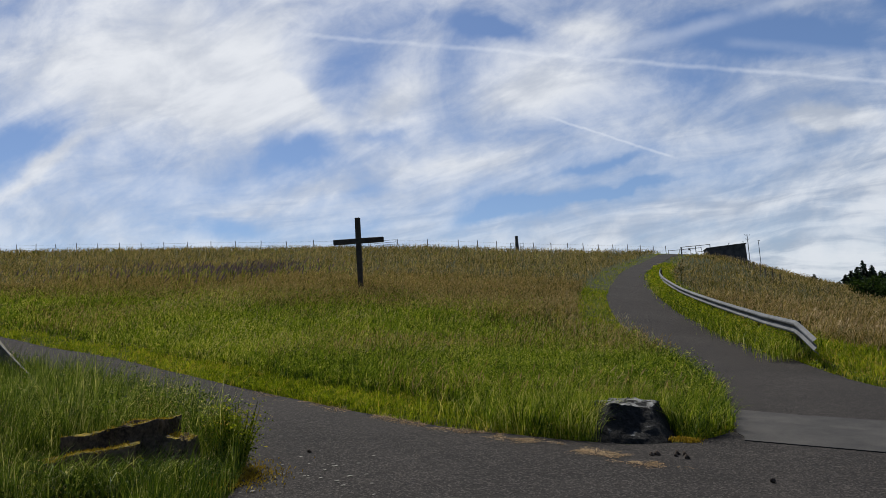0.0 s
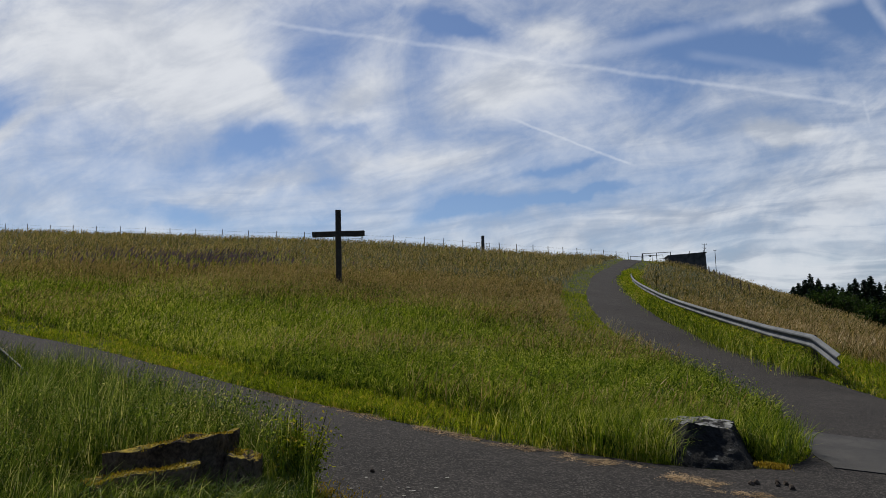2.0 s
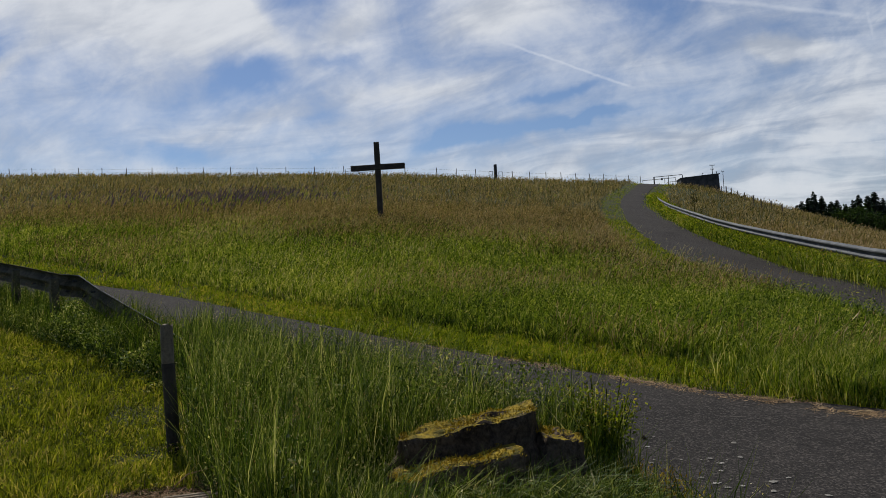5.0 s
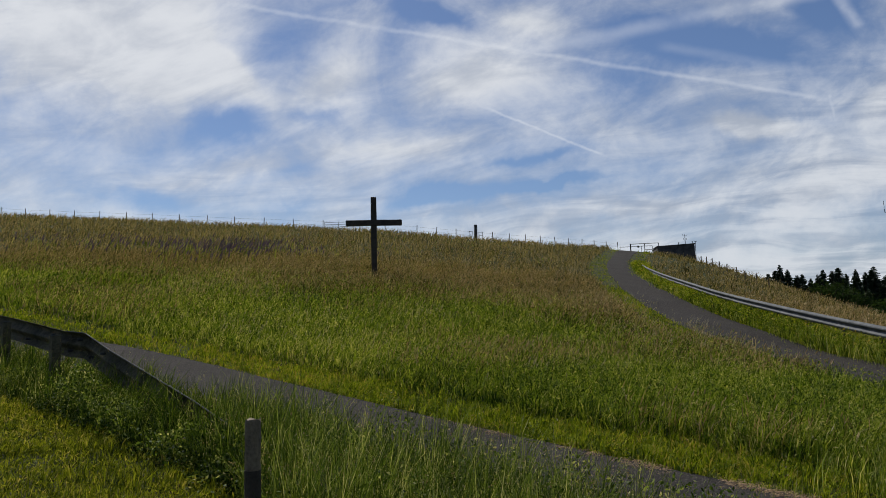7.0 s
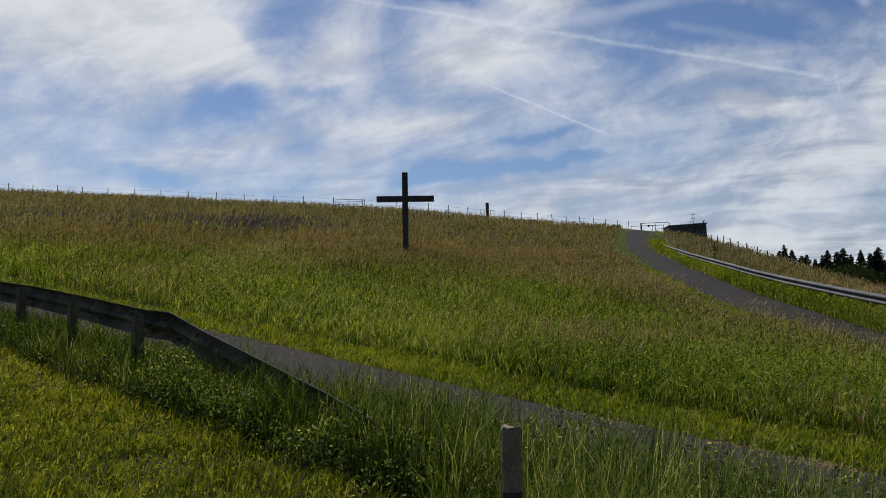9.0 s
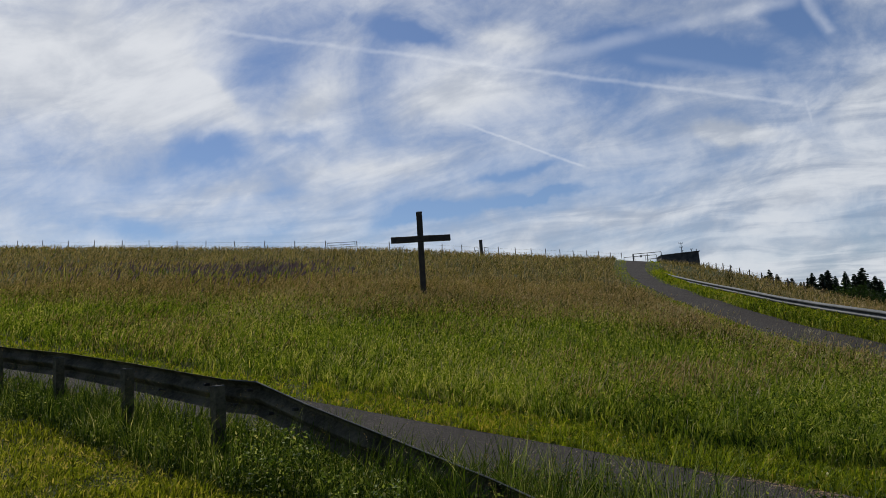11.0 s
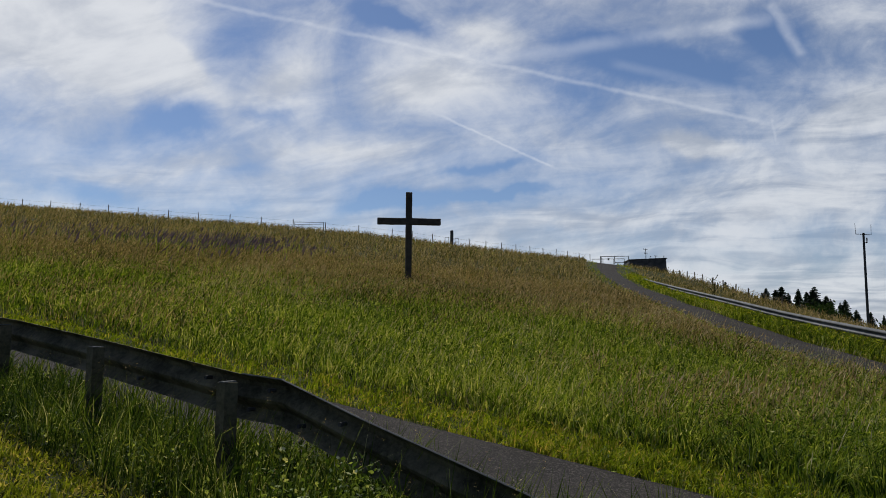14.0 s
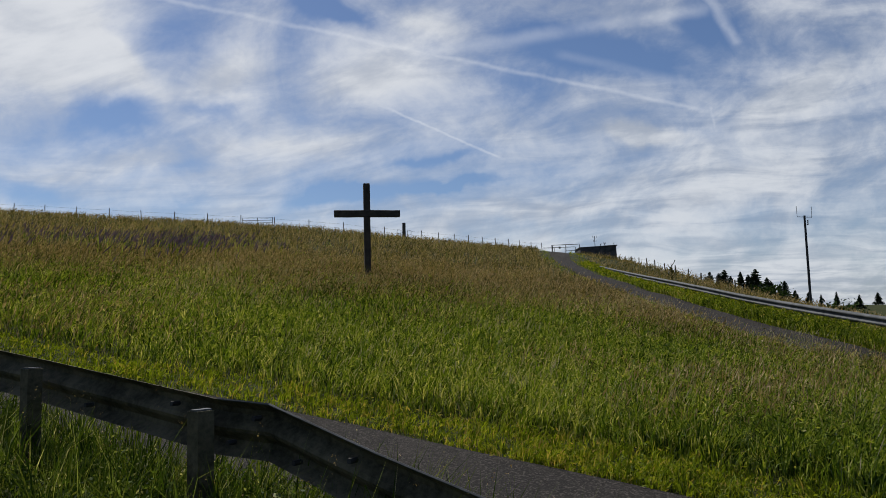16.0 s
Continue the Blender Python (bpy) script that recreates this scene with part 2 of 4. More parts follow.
M_MOSS = make_grass("moss_tufts", ((0.0, (0.13, 0.085, 0.012)), (0.5, (0.30, 0.205, 0.022)), (1.0, (0.46, 0.34, 0.04))), 0.2)
M_ROUGH = make_grass("rough_leaves", ((0.0, (0.010, 0.022, 0.005)), (0.3, (0.040, 0.072, 0.012)), (0.6, (0.125, 0.178, 0.034)), (0.85, (0.26, 0.30, 0.090)), (1.0, (0.50, 0.48, 0.26))), 0.5, None, 0.012)
M_WEED = make_grass("weed_leaves", ((0.0, (0.014, 0.03, 0.005)), (0.4, (0.035, 0.065, 0.008)), (0.75, (0.075, 0.11, 0.014)), (1.0, (0.16, 0.18, 0.04))), 0.4)
M_SEED = make_grass("seed_heads", ((0.0, (0.17, 0.12, 0.055)), (0.5, (0.30, 0.21, 0.11)), (1.0, (0.46, 0.35, 0.21))), 0.3)
M_LUPIN = make_grass("purple_flower_spikes", ((0.0, (0.05, 0.04, 0.065)), (0.5, (0.09, 0.065, 0.11)), (1.0, (0.14, 0.10, 0.15))), 0.3)
M_PALE = make_grass("pale_seed_heads", ((0.0, (0.22, 0.19, 0.11)), (0.5, (0.32, 0.28, 0.18)), (1.0, (0.44, 0.40, 0.28))), 0.4)
M_LITTER = make_grass("dead_litter", ((0.0, (0.05, 0.028, 0.016)), (0.5, (0.11, 0.062, 0.036)), (1.0, (0.20, 0.13, 0.08))), 0.15)
M_STRAW = make_grass("straw", ((0.0, (0.13, 0.085, 0.045)), (0.5, (0.26, 0.175, 0.10)), (1.0, (0.44, 0.33, 0.21))), 0.2)


def soil_material():
    m, n = material("meadow_soil")
    p = place(n)
    big, small = n.noise(p, 0.12, 5, 0.6, 0.3), n.noise(p, 9.0, 5, 0.7)
    fac = n.math("ADD", n.math("MULTIPLY", big, 0.5), n.math("MULTIPLY", small, 0.5))
    finish(n, n.ramp(fac, ((0.3, (0.014, 0.018, 0.005)), (0.5, (0.026, 0.032, 0.008)), (0.7, (0.05, 0.045, 0.016)))), 0.95, 0, small, 0.8, 0.06, 0.1)
    return m


def asphalt_material():
    m, n = material("weathered_asphalt")
    p = place(n)
    grit, mid, big = n.noise(p, 140.0, 3, 0.7), n.noise(p, 7.0, 5, 0.65, 0.4), n.noise(p, 0.55, 4, 0.6, 0.5)
    v = n.add("ShaderNodeTexVoronoi", feature="F1")
    n.put(v, "Vector", p)
    n.put(v, "Scale", 75.0)
    stones = n.map(v.outputs["Distance"], 0.0, 0.55)
    fac = n.math("ADD", n.math("ADD", n.math("MULTIPLY", grit, 0.35), n.math("MULTIPLY", mid, 0.3)), n.math("MULTIPLY", big, 0.35))
    colour = n.ramp(fac, ((0.36, (0.014, 0.013, 0.0125)), (0.52, (0.025, 0.0228, 0.0218)), (0.66, (0.046, 0.041, 0.038))))
    pale = n.map(n.noise(n.vec("MULTIPLY", p, (2.2, 4.5, 1.0)), 1.5, 5, 0.7, 0.6), 0.64, 0.72)
    colour = n.mix(n.math("MULTIPLY", pale, 0.45), colour, (0.15, 0.135, 0.115))
    chips = n.add("ShaderNodeSeparateColor")
    n.put(chips, 0, v.outputs["Color"])
    colour = n.mix(n.map(chips.outputs[0], 0.62, 1.0, 0.0, 0.75), colour, (0.085, 0.077, 0.070))
    colour = n.mix(n.map(chips.outputs[1], 0.65, 1.0, 0.0, 0.8), colour, (0.010, 0.010, 0.011))
    height = n.math("ADD", n.math("MULTIPLY", stones, -0.6), mid)
    finish(n, colour, 0.95, 0, height, 0.6, 0.012, 0.06)
    return m


M_SOIL, M_ASPHALT = soil_material(), asphalt_material()
M_CONCRETE = speckled("worn_concrete", (0.012, 0.0115, 0.011), (0.036, 0.033, 0.030), 2.3, 0.9, 0, 90.0, 0.5, 0.01)
M_FLAKE = speckled("pale_flakes", (0.10, 0.095, 0.085), (0.24, 0.23, 0.21), 9.0, 0.9, 0, 60.0, 0.3, 0.003)
M_TIMBER = speckled("dark_timber", (0.022, 0.018, 0.014), (0.062, 0.05, 0.038), 3.0, 0.8, 0, 40.0, 0.6, 0.01)
M_POSTWOOD = speckled("grey_post_wood", (0.07, 0.052, 0.034), (0.20, 0.16, 0.11), 5.0, 0.85, 0, 60.0, 0.7, 0.01)
M_ZINC = speckled("galvanised_steel", (0.045, 0.050, 0.056), (0.095, 0.10, 0.108), 2.0, 0.72, 0.1, 25.0, 0.15, 0.004, 0.15)
M_OLDZINC = speckled("dull_galvanised_steel", (0.022, 0.021, 0.012), (0.125, 0.110, 0.072), 2.2, 0.8, 0.0, 24.0, 0.5, 0.006, 0.15)
M_WALL = speckled("dark_masonry", (0.035, 0.034, 0.034), (0.085, 0.08, 0.078), 1.2, 0.9, 0, 12.0, 0.6, 0.03)
M_DARKMETAL = speckled("dark_painted_metal", (0.02, 0.02, 0.022), (0.05, 0.05, 0.05), 4.0, 0.6, 0.3, 40.0, 0.2, 0.004)
M_BARK = speckled("conifer_bark", (0.03, 0.022, 0.016), (0.08, 0.06, 0.045), 4.0, 0.95, 0, 20.0, 0.8, 0.02)
M_NEEDLE = make_grass("conifer_needles", ((0.0, (0.008, 0.016, 0.009)), (0.5, (0.016, 0.03, 0.014)), (1.0, (0.03, 0.048, 0.02))), 0.12, None, 0.04)
M_LEAF = make_grass("broad_leaves", ((0.0, (0.012, 0.024, 0.007)), (0.5, (0.022, 0.042, 0.010)), (1.0, (0.04, 0.065, 0.016))), 0.25)

# ---------------------------------------------------------------- the lie of the land


def soft_max(a, b, w):
    return 0.5 * (a + b + np.sqrt((a - b) ** 2 + w * w))


def fence_y(x):
    """The line of the fence on the crest."""
    return 116.0 + 0.30 * soft_max(-x - 4.0, 0.0, 4.0) + 0.95 * soft_max(x - 6.0, 0.0, 4.0)


def bank_x(y):
    """Where the bank beyond the crash barrier breaks away to the valley."""
    return 19.5 + 0.25 * (y - 40.0)


def ground(x, y):
    x, y = np.asarray(x, float), np.asarray(y, float)
    low = -0.07 * np.clip(x, -90, 60) + 0.055 * np.clip(y, -80, 140)
    top = np.minimum(fence_y(x), 158.0)
    yc = -soft_max(-y, -top, 6.0)
    xc = np.clip(x, -160, 90)
    up = -0.05 * xc - 0.0645 * soft_max(xc, -6.0, 5.0) + 0.154 * yc - 1.83 - 0.035 * soft_max(y - top, 0.0, 8.0).clip(0, 500)
    z = soft_max(low, up, 0.35)
    z = z + 0.6 * np.exp(-((x - 29.0) / 5.0) ** 2 - ((y - 96.0) / 24.0) ** 2)
    z = z + 0.34 * np.exp(-((x - 9.5) / 3.6) ** 2 - ((y - 18.0) / 7.0) ** 2)
    fall = soft_max(x - bank_x(y), 0.0, 3.0)
    z = z - 14.0 * (1 - np.exp(-fall / 55.0)) * (y > -60) - 0.0
    far = np.hypot(x, y)
    ridge = np.clip((far - 330.0) / 420.0, 0, 1) * np.clip((x - 40) / 260.0, 0, 1)
    z = z + 19.0 * ridge * ridge * (3 - 2 * ridge)
    return z + 0.05 * np.sin(0.9 * x + 1.3) * np.sin(0.7 * y) * np.clip(far / 30.0, 0.1, 1)


def height_at(x, y):
    return float(ground(x, y))


NEAR_EDGE = ((-1.6, -8.0), (-1.7, 3.0), (-1.95, 5.7), (-2.3, 7.15), (-5.0, 9.95), (-8.4, 13.3), (-13.0, 17.7), (-20.0, 23.6), (-45.0, 41.0))
FAR_EDGE = ((-45.0, 44.5), (-20.5, 26.0), (-15.4, 21.95), (-13.0, 20.2), (-11.6, 19.2), (-10.2, 18.2), (-9.0, 17.25), (-7.45, 16.05), (-6.0, 14.55), (-5.35, 13.8),
            (-4.4, 12.75), (-3.5, 11.95), (-2.55, 11.0), (-1.8, 10.2), (-1.0, 9.45), (-0.3, 8.9), (0.4, 8.65), (0.95, 8.4), (1.8, 8.2), (2.6, 8.75), (2.96, 9.37))
LEFT_EDGE = ((2.96, 9.37), (3.2, 10.3), (3.9, 13.2), (4.44, 18.1), (4.65, 24.7), (5.87, 34.9), (6.97, 41.5), (9.0, 50.5), (12.6, 65.9), (19.3, 88.0), (29.0, 118.0), (39.0, 151.0))
RIGHT_EDGE = ((43.5, 150.0), (32.5, 118.0), (22.0, 90.0), (15.3, 68.0), (13.0, 59.7), (10.3, 45.6), (8.5, 33.4), (7.85, 24.2), (7.05, 18.3), (6.8, 15.7), (6.5, 12.8), (7.4, 10.4), (12.0, 7.0), (30.0, 1.0), (30.0, -8.0))


def dense(points, step):
    out = []
    for a, b in zip(points, points[1:]):
        n = max(1, int(math.dist(a, b) / step))
        out += [(a[0] + (b[0] - a[0]) * i / n, a[1] + (b[1] - a[1]) * i / n) for i in range(n)]
    return out + [points[-1]]


def smooth(points, rounds=3):
    """Corners cut, so that the line swings."""
    for _ in range(rounds):
        cut = [points[0]]
        for a, b in zip(points, points[1:]):
            cut += [(a[0] * 0.75 + b[0] * 0.25, a[1] * 0.75 + b[1] * 0.25), (a[0] * 0.25 + b[0] * 0.75, a[1] * 0.25 + b[1] * 0.75)]
        points = cut + [points[-1]]
    return points


NEAR_LINE, FAR_LINE, LEFT_LINE, RIGHT_LINE = (smooth(list(p), 2) for p in (NEAR_EDGE, FAR_EDGE, LEFT_EDGE, RIGHT_EDGE))
ROAD_LINE = NEAR_LINE + FAR_LINE[:-1] + LEFT_LINE + RIGHT_LINE


def to_line(x, y, points):
    """Distance from places to a line."""
    best = np.full(np.shape(x), 1e9)
    for (ax, ay), (bx, by) in zip(points, points[1:]):
        ux, uy = bx - ax, by - ay
        t = np.clip(((x - ax) * ux + (y - ay) * uy) / (ux * ux + uy * uy + 1e-9), 0, 1)
        best = np.minimum(best, np.hypot(x - ax - t * ux, y - ay - t * uy))
    return best


def inside(x, y, points):
    hit = np.zeros(np.shape(x), bool)
    for (ax, ay), (bx, by) in zip(points, points[1:] + points[:1]):
        if ay != by:
            hit ^= ((ay > y) != (by > y)) & (x < (bx - ax) * (y - ay) / (by - ay) + ax)
    return hit


def mesh_object(name, verts, faces, mat=None, parent=None, flat=True):
    me = bpy.data.meshes.new(name)
    me.from_pydata([tuple(map(float, v)) for v in verts], [], [tuple(map(int, f)) for f in faces])
    me.update()
    if mat:
        me.materials.append(mat)
    ob = new(name, me)
    if not flat:
        me.polygons.foreach_set("use_smooth", np.ones(len(me.polygons), bool))
    ob.parent = parent
    return ob


def part(name, bm, mat, parent=None, label="", even=False):
    """Links a bmesh as one mesh object."""
    me = bpy.data.meshes.new(name)
    bm.normal_update()
    bm.to_mesh(me)
    bm.free()
    me.materials.append(mat)
    if even:
        me.polygons.foreach_set("use_smooth", np.ones(len(me.polygons), bool))
    ob = new(name, me)
    ob.parent = parent
    return tagged(ob, label)


# the ground sheet, finer towards the walk
steps = np.concatenate([np.arange(0, 30, 0.6), np.arange(30, 80, 1.5), np.arange(80, 200, 4), np.geomspace(200, 3500, 26)])
xs = np.concatenate([-steps[:0:-1], steps])
ys = np.concatenate([-np.geomspace(30, 3500, 24)[::-1], np.arange(-29, -4, 2.0), np.arange(-4, 40, 0.6), np.arange(40, 170, 1.5), np.geomspace(170, 3500, 36)])
XX, YY = np.meshgrid(xs, ys)
ZZ = ground(XX, YY)
nx, ny = len(xs), len(ys)
grid = np.arange(nx * ny).reshape(ny, nx)
quads = np.stack([grid[:-1, :-1], grid[:-1, 1:], grid[1:, 1:], grid[1:, :-1]], -1).reshape(-1, 4)
soil = mesh_object("ground", np.stack([XX, YY, ZZ], -1).reshape(-1, 3), quads, M_SOIL, flat=False)
tagged(soil, "grassy hillside soil rising to a long crest", "ground", kind="structure")


def sheet(name, outline, spacing, lift, mat):
    """A thin paved sheet within an outline that follows the ground."""
    from mathutils import geometry
    edge = outline
    ox, oy = np.array(edge).T
    gx_, gy_ = np.meshgrid(np.arange(ox.min(), ox.max(), spacing), np.arange(oy.min(), oy.max(), spacing))
    gx_, gy_ = gx_.ravel(), gy_.ravel()
    ok = inside(gx_, gy_, edge) & (to_line(gx_, gy_, edge + edge[:1]) > spacing * 0.3)
    pts = [Vector(p) for p in edge] + [Vector(p) for p in zip(gx_[ok].tolist(), gy_[ok].tolist())]
    n = len(edge)
    v, _, f, *_ = geometry.delaunay_2d_cdt(pts, [(i, (i + 1) % n) for i in range(n)], [list(range(n))], 1, 1e-5)
    v = np.array([tuple(p) for p in v])
    z = ground(v[:, 0], v[:, 1]) + lift
    rim = [i for i in range(len(v)) if i < n]
    verts = np.column_stack([v, z]).tolist()
    faces = [tuple(t) for t in f]
    low = len(verts)
    verts += [(v[i, 0], v[i, 1], z[i] - 0.12) for i in rim]
    faces += [(i, (i + 1) % n, low + (i + 1) % n, low + i) for i in range(n)]
    ob = mesh_object(name, verts, faces, mat)
    bm = bmesh.new()
    bm.from_mesh(ob.data)
    bmesh.ops.recalc_face_normals(bm, faces=bm.faces)
    if sum(q.normal.z for q in bm.faces) < 0:
        bmesh.ops.reverse_faces(bm, faces=bm.faces)
    bm.to_mesh(ob.data)
    bm.free()
    return ob


worn = []
for i, (a, b) in enumerate(dense(ROAD_LINE, 0.3)):
    w = 0.05 if abs(a) < 15 and b < 40 else 0.0
    worn.append((a + w * noise.noise((a * 2, b * 2, 1)), b + w * noise.noise((a * 2, b * 2, 5))))
road = sheet("road", worn, 0.8, 0.035, M_ASPHALT)
tagged(road, "weathered dark asphalt lane that forks up the hill", "road", kind="structure")

slab_line = dense([(2.8, 8.5), (3.35, 11.0), (5.05, 10.05), (9.7, 7.3), (8.6, 5.3), (4.0, 8.0)], 0.25)
slab_line = [(a + 0.10 * noise.noise((a * 1.7, b * 1.7, 2)), b + 0.10 * noise.noise((a * 1.7, b * 1.7, 8))) for a, b in slab_line]
slab = sheet("pavement", slab_line, 0.6, 0.047, M_CONCRETE)
tagged(slab, "worn pale concrete strip across the lane mouth", "pavement", kind="structure")

# ---------------------------------------------------------------- shaping helpers


def box_bm(sx, sy, sz, at=(0, 0, 0), bevel=0.01, taper=1.0, bm=None):
    """A bevelled block standing on at."""
    bm = bm or bmesh.new()
    made = bmesh.ops.create_cube(bm, size=1.0)["verts"]
    for v in made:
        s = taper if v.co.z > 0 else 1.0
        v.co = Vector((v.co.x * sx * s, v.co.y * sy * s, (v.co.z + 0.5) * sz)) + Vector(at)
    if bevel:
        edges = list({e for v in made for e in v.link_edges})
        bmesh.ops.bevel(bm, geom=edges, offset=bevel, segments=1, affect="EDGES")
    return bm


def tube_bm(points, radii, sides=8, bm=None):
    """A round bar along points."""
    bm = bm or bmesh.new()
    rings = []
    pts = [Vector(p) for p in points]
    for i, p in enumerate(pts):
        d = (pts[min(i + 1, len(pts) - 1)] - pts[max(i - 1, 0)]).normalized()
        q = d.to_track_quat("Z", "Y")
        r = radii[i] if isinstance(radii, (list, tuple)) else radii
        rings.append([bm.verts.new(p + q @ Vector((r * math.cos(2 * math.pi * j / sides), r * math.sin(2 * math.pi * j / sides), 0))) for j in range(sides)])
    for a, b in zip(rings, rings[1:]):
        for j in range(sides):
            bm.faces.new((a[j], a[(j + 1) % sides], b[(j + 1) % sides], b[j]))
    bm.faces.new(rings[0][::-1])
    bm.faces.new(rings[-1])
    return bm


def thing(name, at, turn, label, category, group="", kind=""):
    ob = new(name)
    ob.matrix_world = pose(at[0], at[1], at[2], 0, 0, turn)
    ob.empty_display_size = 0.2
    return tagged(ob, label, category, group, kind)


def roughen(bm, amount, scale, seed=0.0):
    for v in bm.verts:
        p = v.co * scale + Vector((seed, seed * 2, 0))
        v.co += Vector((noise.noise(p), noise.noise(p + Vector((9, 0, 0))), noise.noise(p + Vector((0, 9, 0))))) * amount


# ---------------------------------------------------------------- the cross on the meadow
cx, cy = -5.77, 36.25
cz = height_at(cx, cy)
cross = thing("cross", (cx, cy, cz - 0.3), -1.5, "tall dark weathered timber cross standing in long grass", "cross")
bm = box_bm(0.25, 0.24, 7.95 - cz + 0.3, (0, 0, 0), 0.018)
bmesh.ops.subdivide_edges(bm, edges=[e for e in bm.edges if e.calc_length() > 1], cuts=10)
roughen(bm, 0.012, 1.6)
part("upright", bm, M_TIMBER, cross, "dark squared timber upright")
bm = box_bm(2.50, 0.22, 0.25, (0.01, -0.03, 6.78 - cz + 0.3 - 0.125), 0.018)
bmesh.ops.subdivide_edges(bm, edges=[e for e in bm.edges if e.calc_length() > 1], cuts=8)
roughen(bm, 0.010, 1.9, 3.0)
part("crossbeam", bm, M_TIMBER, cross, "dark squared timber crossbeam")
for bx in (-0.06, 0.06):
    part("bolt", tube_bm([(bx, -0.155, 6.78 - cz + 0.3 + bx * 0.7), (bx, -0.125, 6.78 - cz + 0.3 + bx * 0.7)], 0.018, 6), M_DARKMETAL, cross, "rusty bolt head")

# ---------------------------------------------------------------- crash barriers
PROFILE = ((0.0, -0.155), (0.012, -0.148), (0.075, -0.105), (0.080, -0.075), (0.022, -0.022), (0.012, 0.0),
           (0.022, 0.022), (0.080, 0.075), (0.075, 0.105), (0.012, 0.148), (0.0, 0.155))


def beam_bm(line, side):
    """A W-shaped steel beam along line (its top edge); its ridges stand out to that side."""
    bm = bmesh.new()
    rows = []
    pts = [Vector(p) for p in line]
    for i, p in enumerate(pts):
        d = (pts[min(i + 1, len(pts) - 1)] - pts[max(i - 1, 0)])
        d.z = 0
        d.normalize()
        out = Vector((d.y, -d.x, 0)) * side
        ring = [bm.verts.new(p + out * a + Vector((0, 0, h - 0.155))) for a, h in PROFILE]
        ring += [bm.verts.new(p + out * (a - 0.006) + Vector((0, 0, h - 0.155))) for a, h in PROFILE[::-1]]
        rows.append(ring)
    n = len(rows[0])
    for a, b in zip(rows, rows[1:]):
        for j in range(n):
            bm.faces.new((a[j], a[(j + 1) % n], b[(j + 1) % n], b[j]))
    for r in (rows[0][::-1], rows[-1]):
        bm.faces.new(r)
    bmesh.ops.recalc_face_normals(bm, faces=bm.faces)
    return bm


def barrier_post_bm(h):
    """A folded steel post, open on one side."""
    bm = box_bm(0.008, 0.10, h, (-0.05, 0, 0), 0.0)
    box_bm(0.10, 0.008, h, (0, 0.046, 0), 0.0, 1.0, bm)
    box_bm(0.10, 0.008, h, (0, -0.046, 0), 0.0, 1.0, bm)
    return bm


# beside the lower lane: the beam's ridges face the lane, the posts stand on the lawn side
lower = []
LOWER_POSTS = [(-8.70, 12.50), (-10.04, 13.92), (-11.36, 15.22), (-12.75, 16.45), (-14.2, 17.65), (-15.7, 18.85), (-17.2, 20.05), (-18.8, 21.25), (-20.4, 22.45), (-22.0, 23.6), (-23.7, 24.8)]
for (a, b), h in zip([(-5.05, 8.70), (-5.7, 9.40), (-6.45, 10.22), (-7.2, 11.02), (-7.85, 11.75), (-8.4, 12.4)], (0.02, 0.20, 0.38, 0.53, 0.66, 0.79)):
    lower.append((a + 0.06, b + 0.06, height_at(a, b) + h + 0.06))
lower += [(a + 0.07, b + 0.08, height_at(a, b) + 0.86) for a, b in LOWER_POSTS]
lower_barrier = thing("crash_barrier", (0, 0, 0), 0, "dull grey steel crash barrier with its end sunk in grass", "crash barrier", "crash barriers")
part("beam", beam_bm(lower, 1), M_OLDZINC, lower_barrier, "dull stained W-shaped steel beam")
# Sun glint on the sloping end's upper edge, modelled as an added thin tube.
rim = tube_bm([(p[0], p[1], p[2] + 0.002) for p in lower[:7]], 0.007, 5)
part("rim", rim, M_ZINC, lower_barrier, "thin added tube for the sun's glint on the sloping end")
for i in (4, 5, 6):
    p, q = Vector(lower[i]), Vector(lower[i + 1])
    for f, h in ((0.2, -0.08), (0.7, -0.23)):
        c = p.lerp(q, f) + Vector((0, 0, h))
        part("bolt", tube_bm([c + Vector((-0.03, -0.03, 0)), c + Vector((0.01, 0.01, 0))], 0.016, 6), M_DARKMETAL, lower_barrier, "dark round bolt")
for i, (a, b) in enumerate(LOWER_POSTS):
    top = 0.81
    bm = barrier_post_bm(top + 0.3)
    ob = part("post", bm, M_OLDZINC, lower_barrier)
    ob.matrix_local = pose(a - 0.01, b - 0.02, height_at(a, b) - 0.3, 0, 0, 42 + 4 * math.sin(i))
    part("cap", box_bm(0.105, 0.05, 0.008, (0, 0, top + 0.3), 0.0), M_ZINC, ob, "bright thin plate on the post top")

# beside the upper lane
upper_line = smooth([(7.0, 17.1), (7.15, 17.9), (7.9, 22.3), (8.55, 27.0), (9.25, 32.5), (10.2, 40.0), (11.75, 48.5), (13.7, 57.0), (16.4, 67.5), (19.6, 78.0)], 2)
BEAM_TOP = ((17.0, 20.7, 24.0, 27.5, 30.0, 33.0, 36.5, 40.0, 43.5, 48.4, 56.0, 69.0, 78.0), (1.54, 1.80, 2.10, 2.45, 2.72, 3.05, 3.47, 3.93, 4.36, 4.93, 5.78, 7.2, 8.1))
upper = [(a, b, float(np.interp(b, *BEAM_TOP))) for a, b in dense(upper_line, 0.8)]
upper = [(6.75, 15.6, 1.16), (6.95, 16.7, 1.44)] + upper
upper_barrier = thing("crash_barrier", (0, 0, 0), 0, "bright galvanised steel crash barrier along the hill lane", "crash barrier", "crash barriers")
part("beam", beam_bm(upper, -1), M_ZINC, upper_barrier, "bright galvanised W-shaped steel beam")
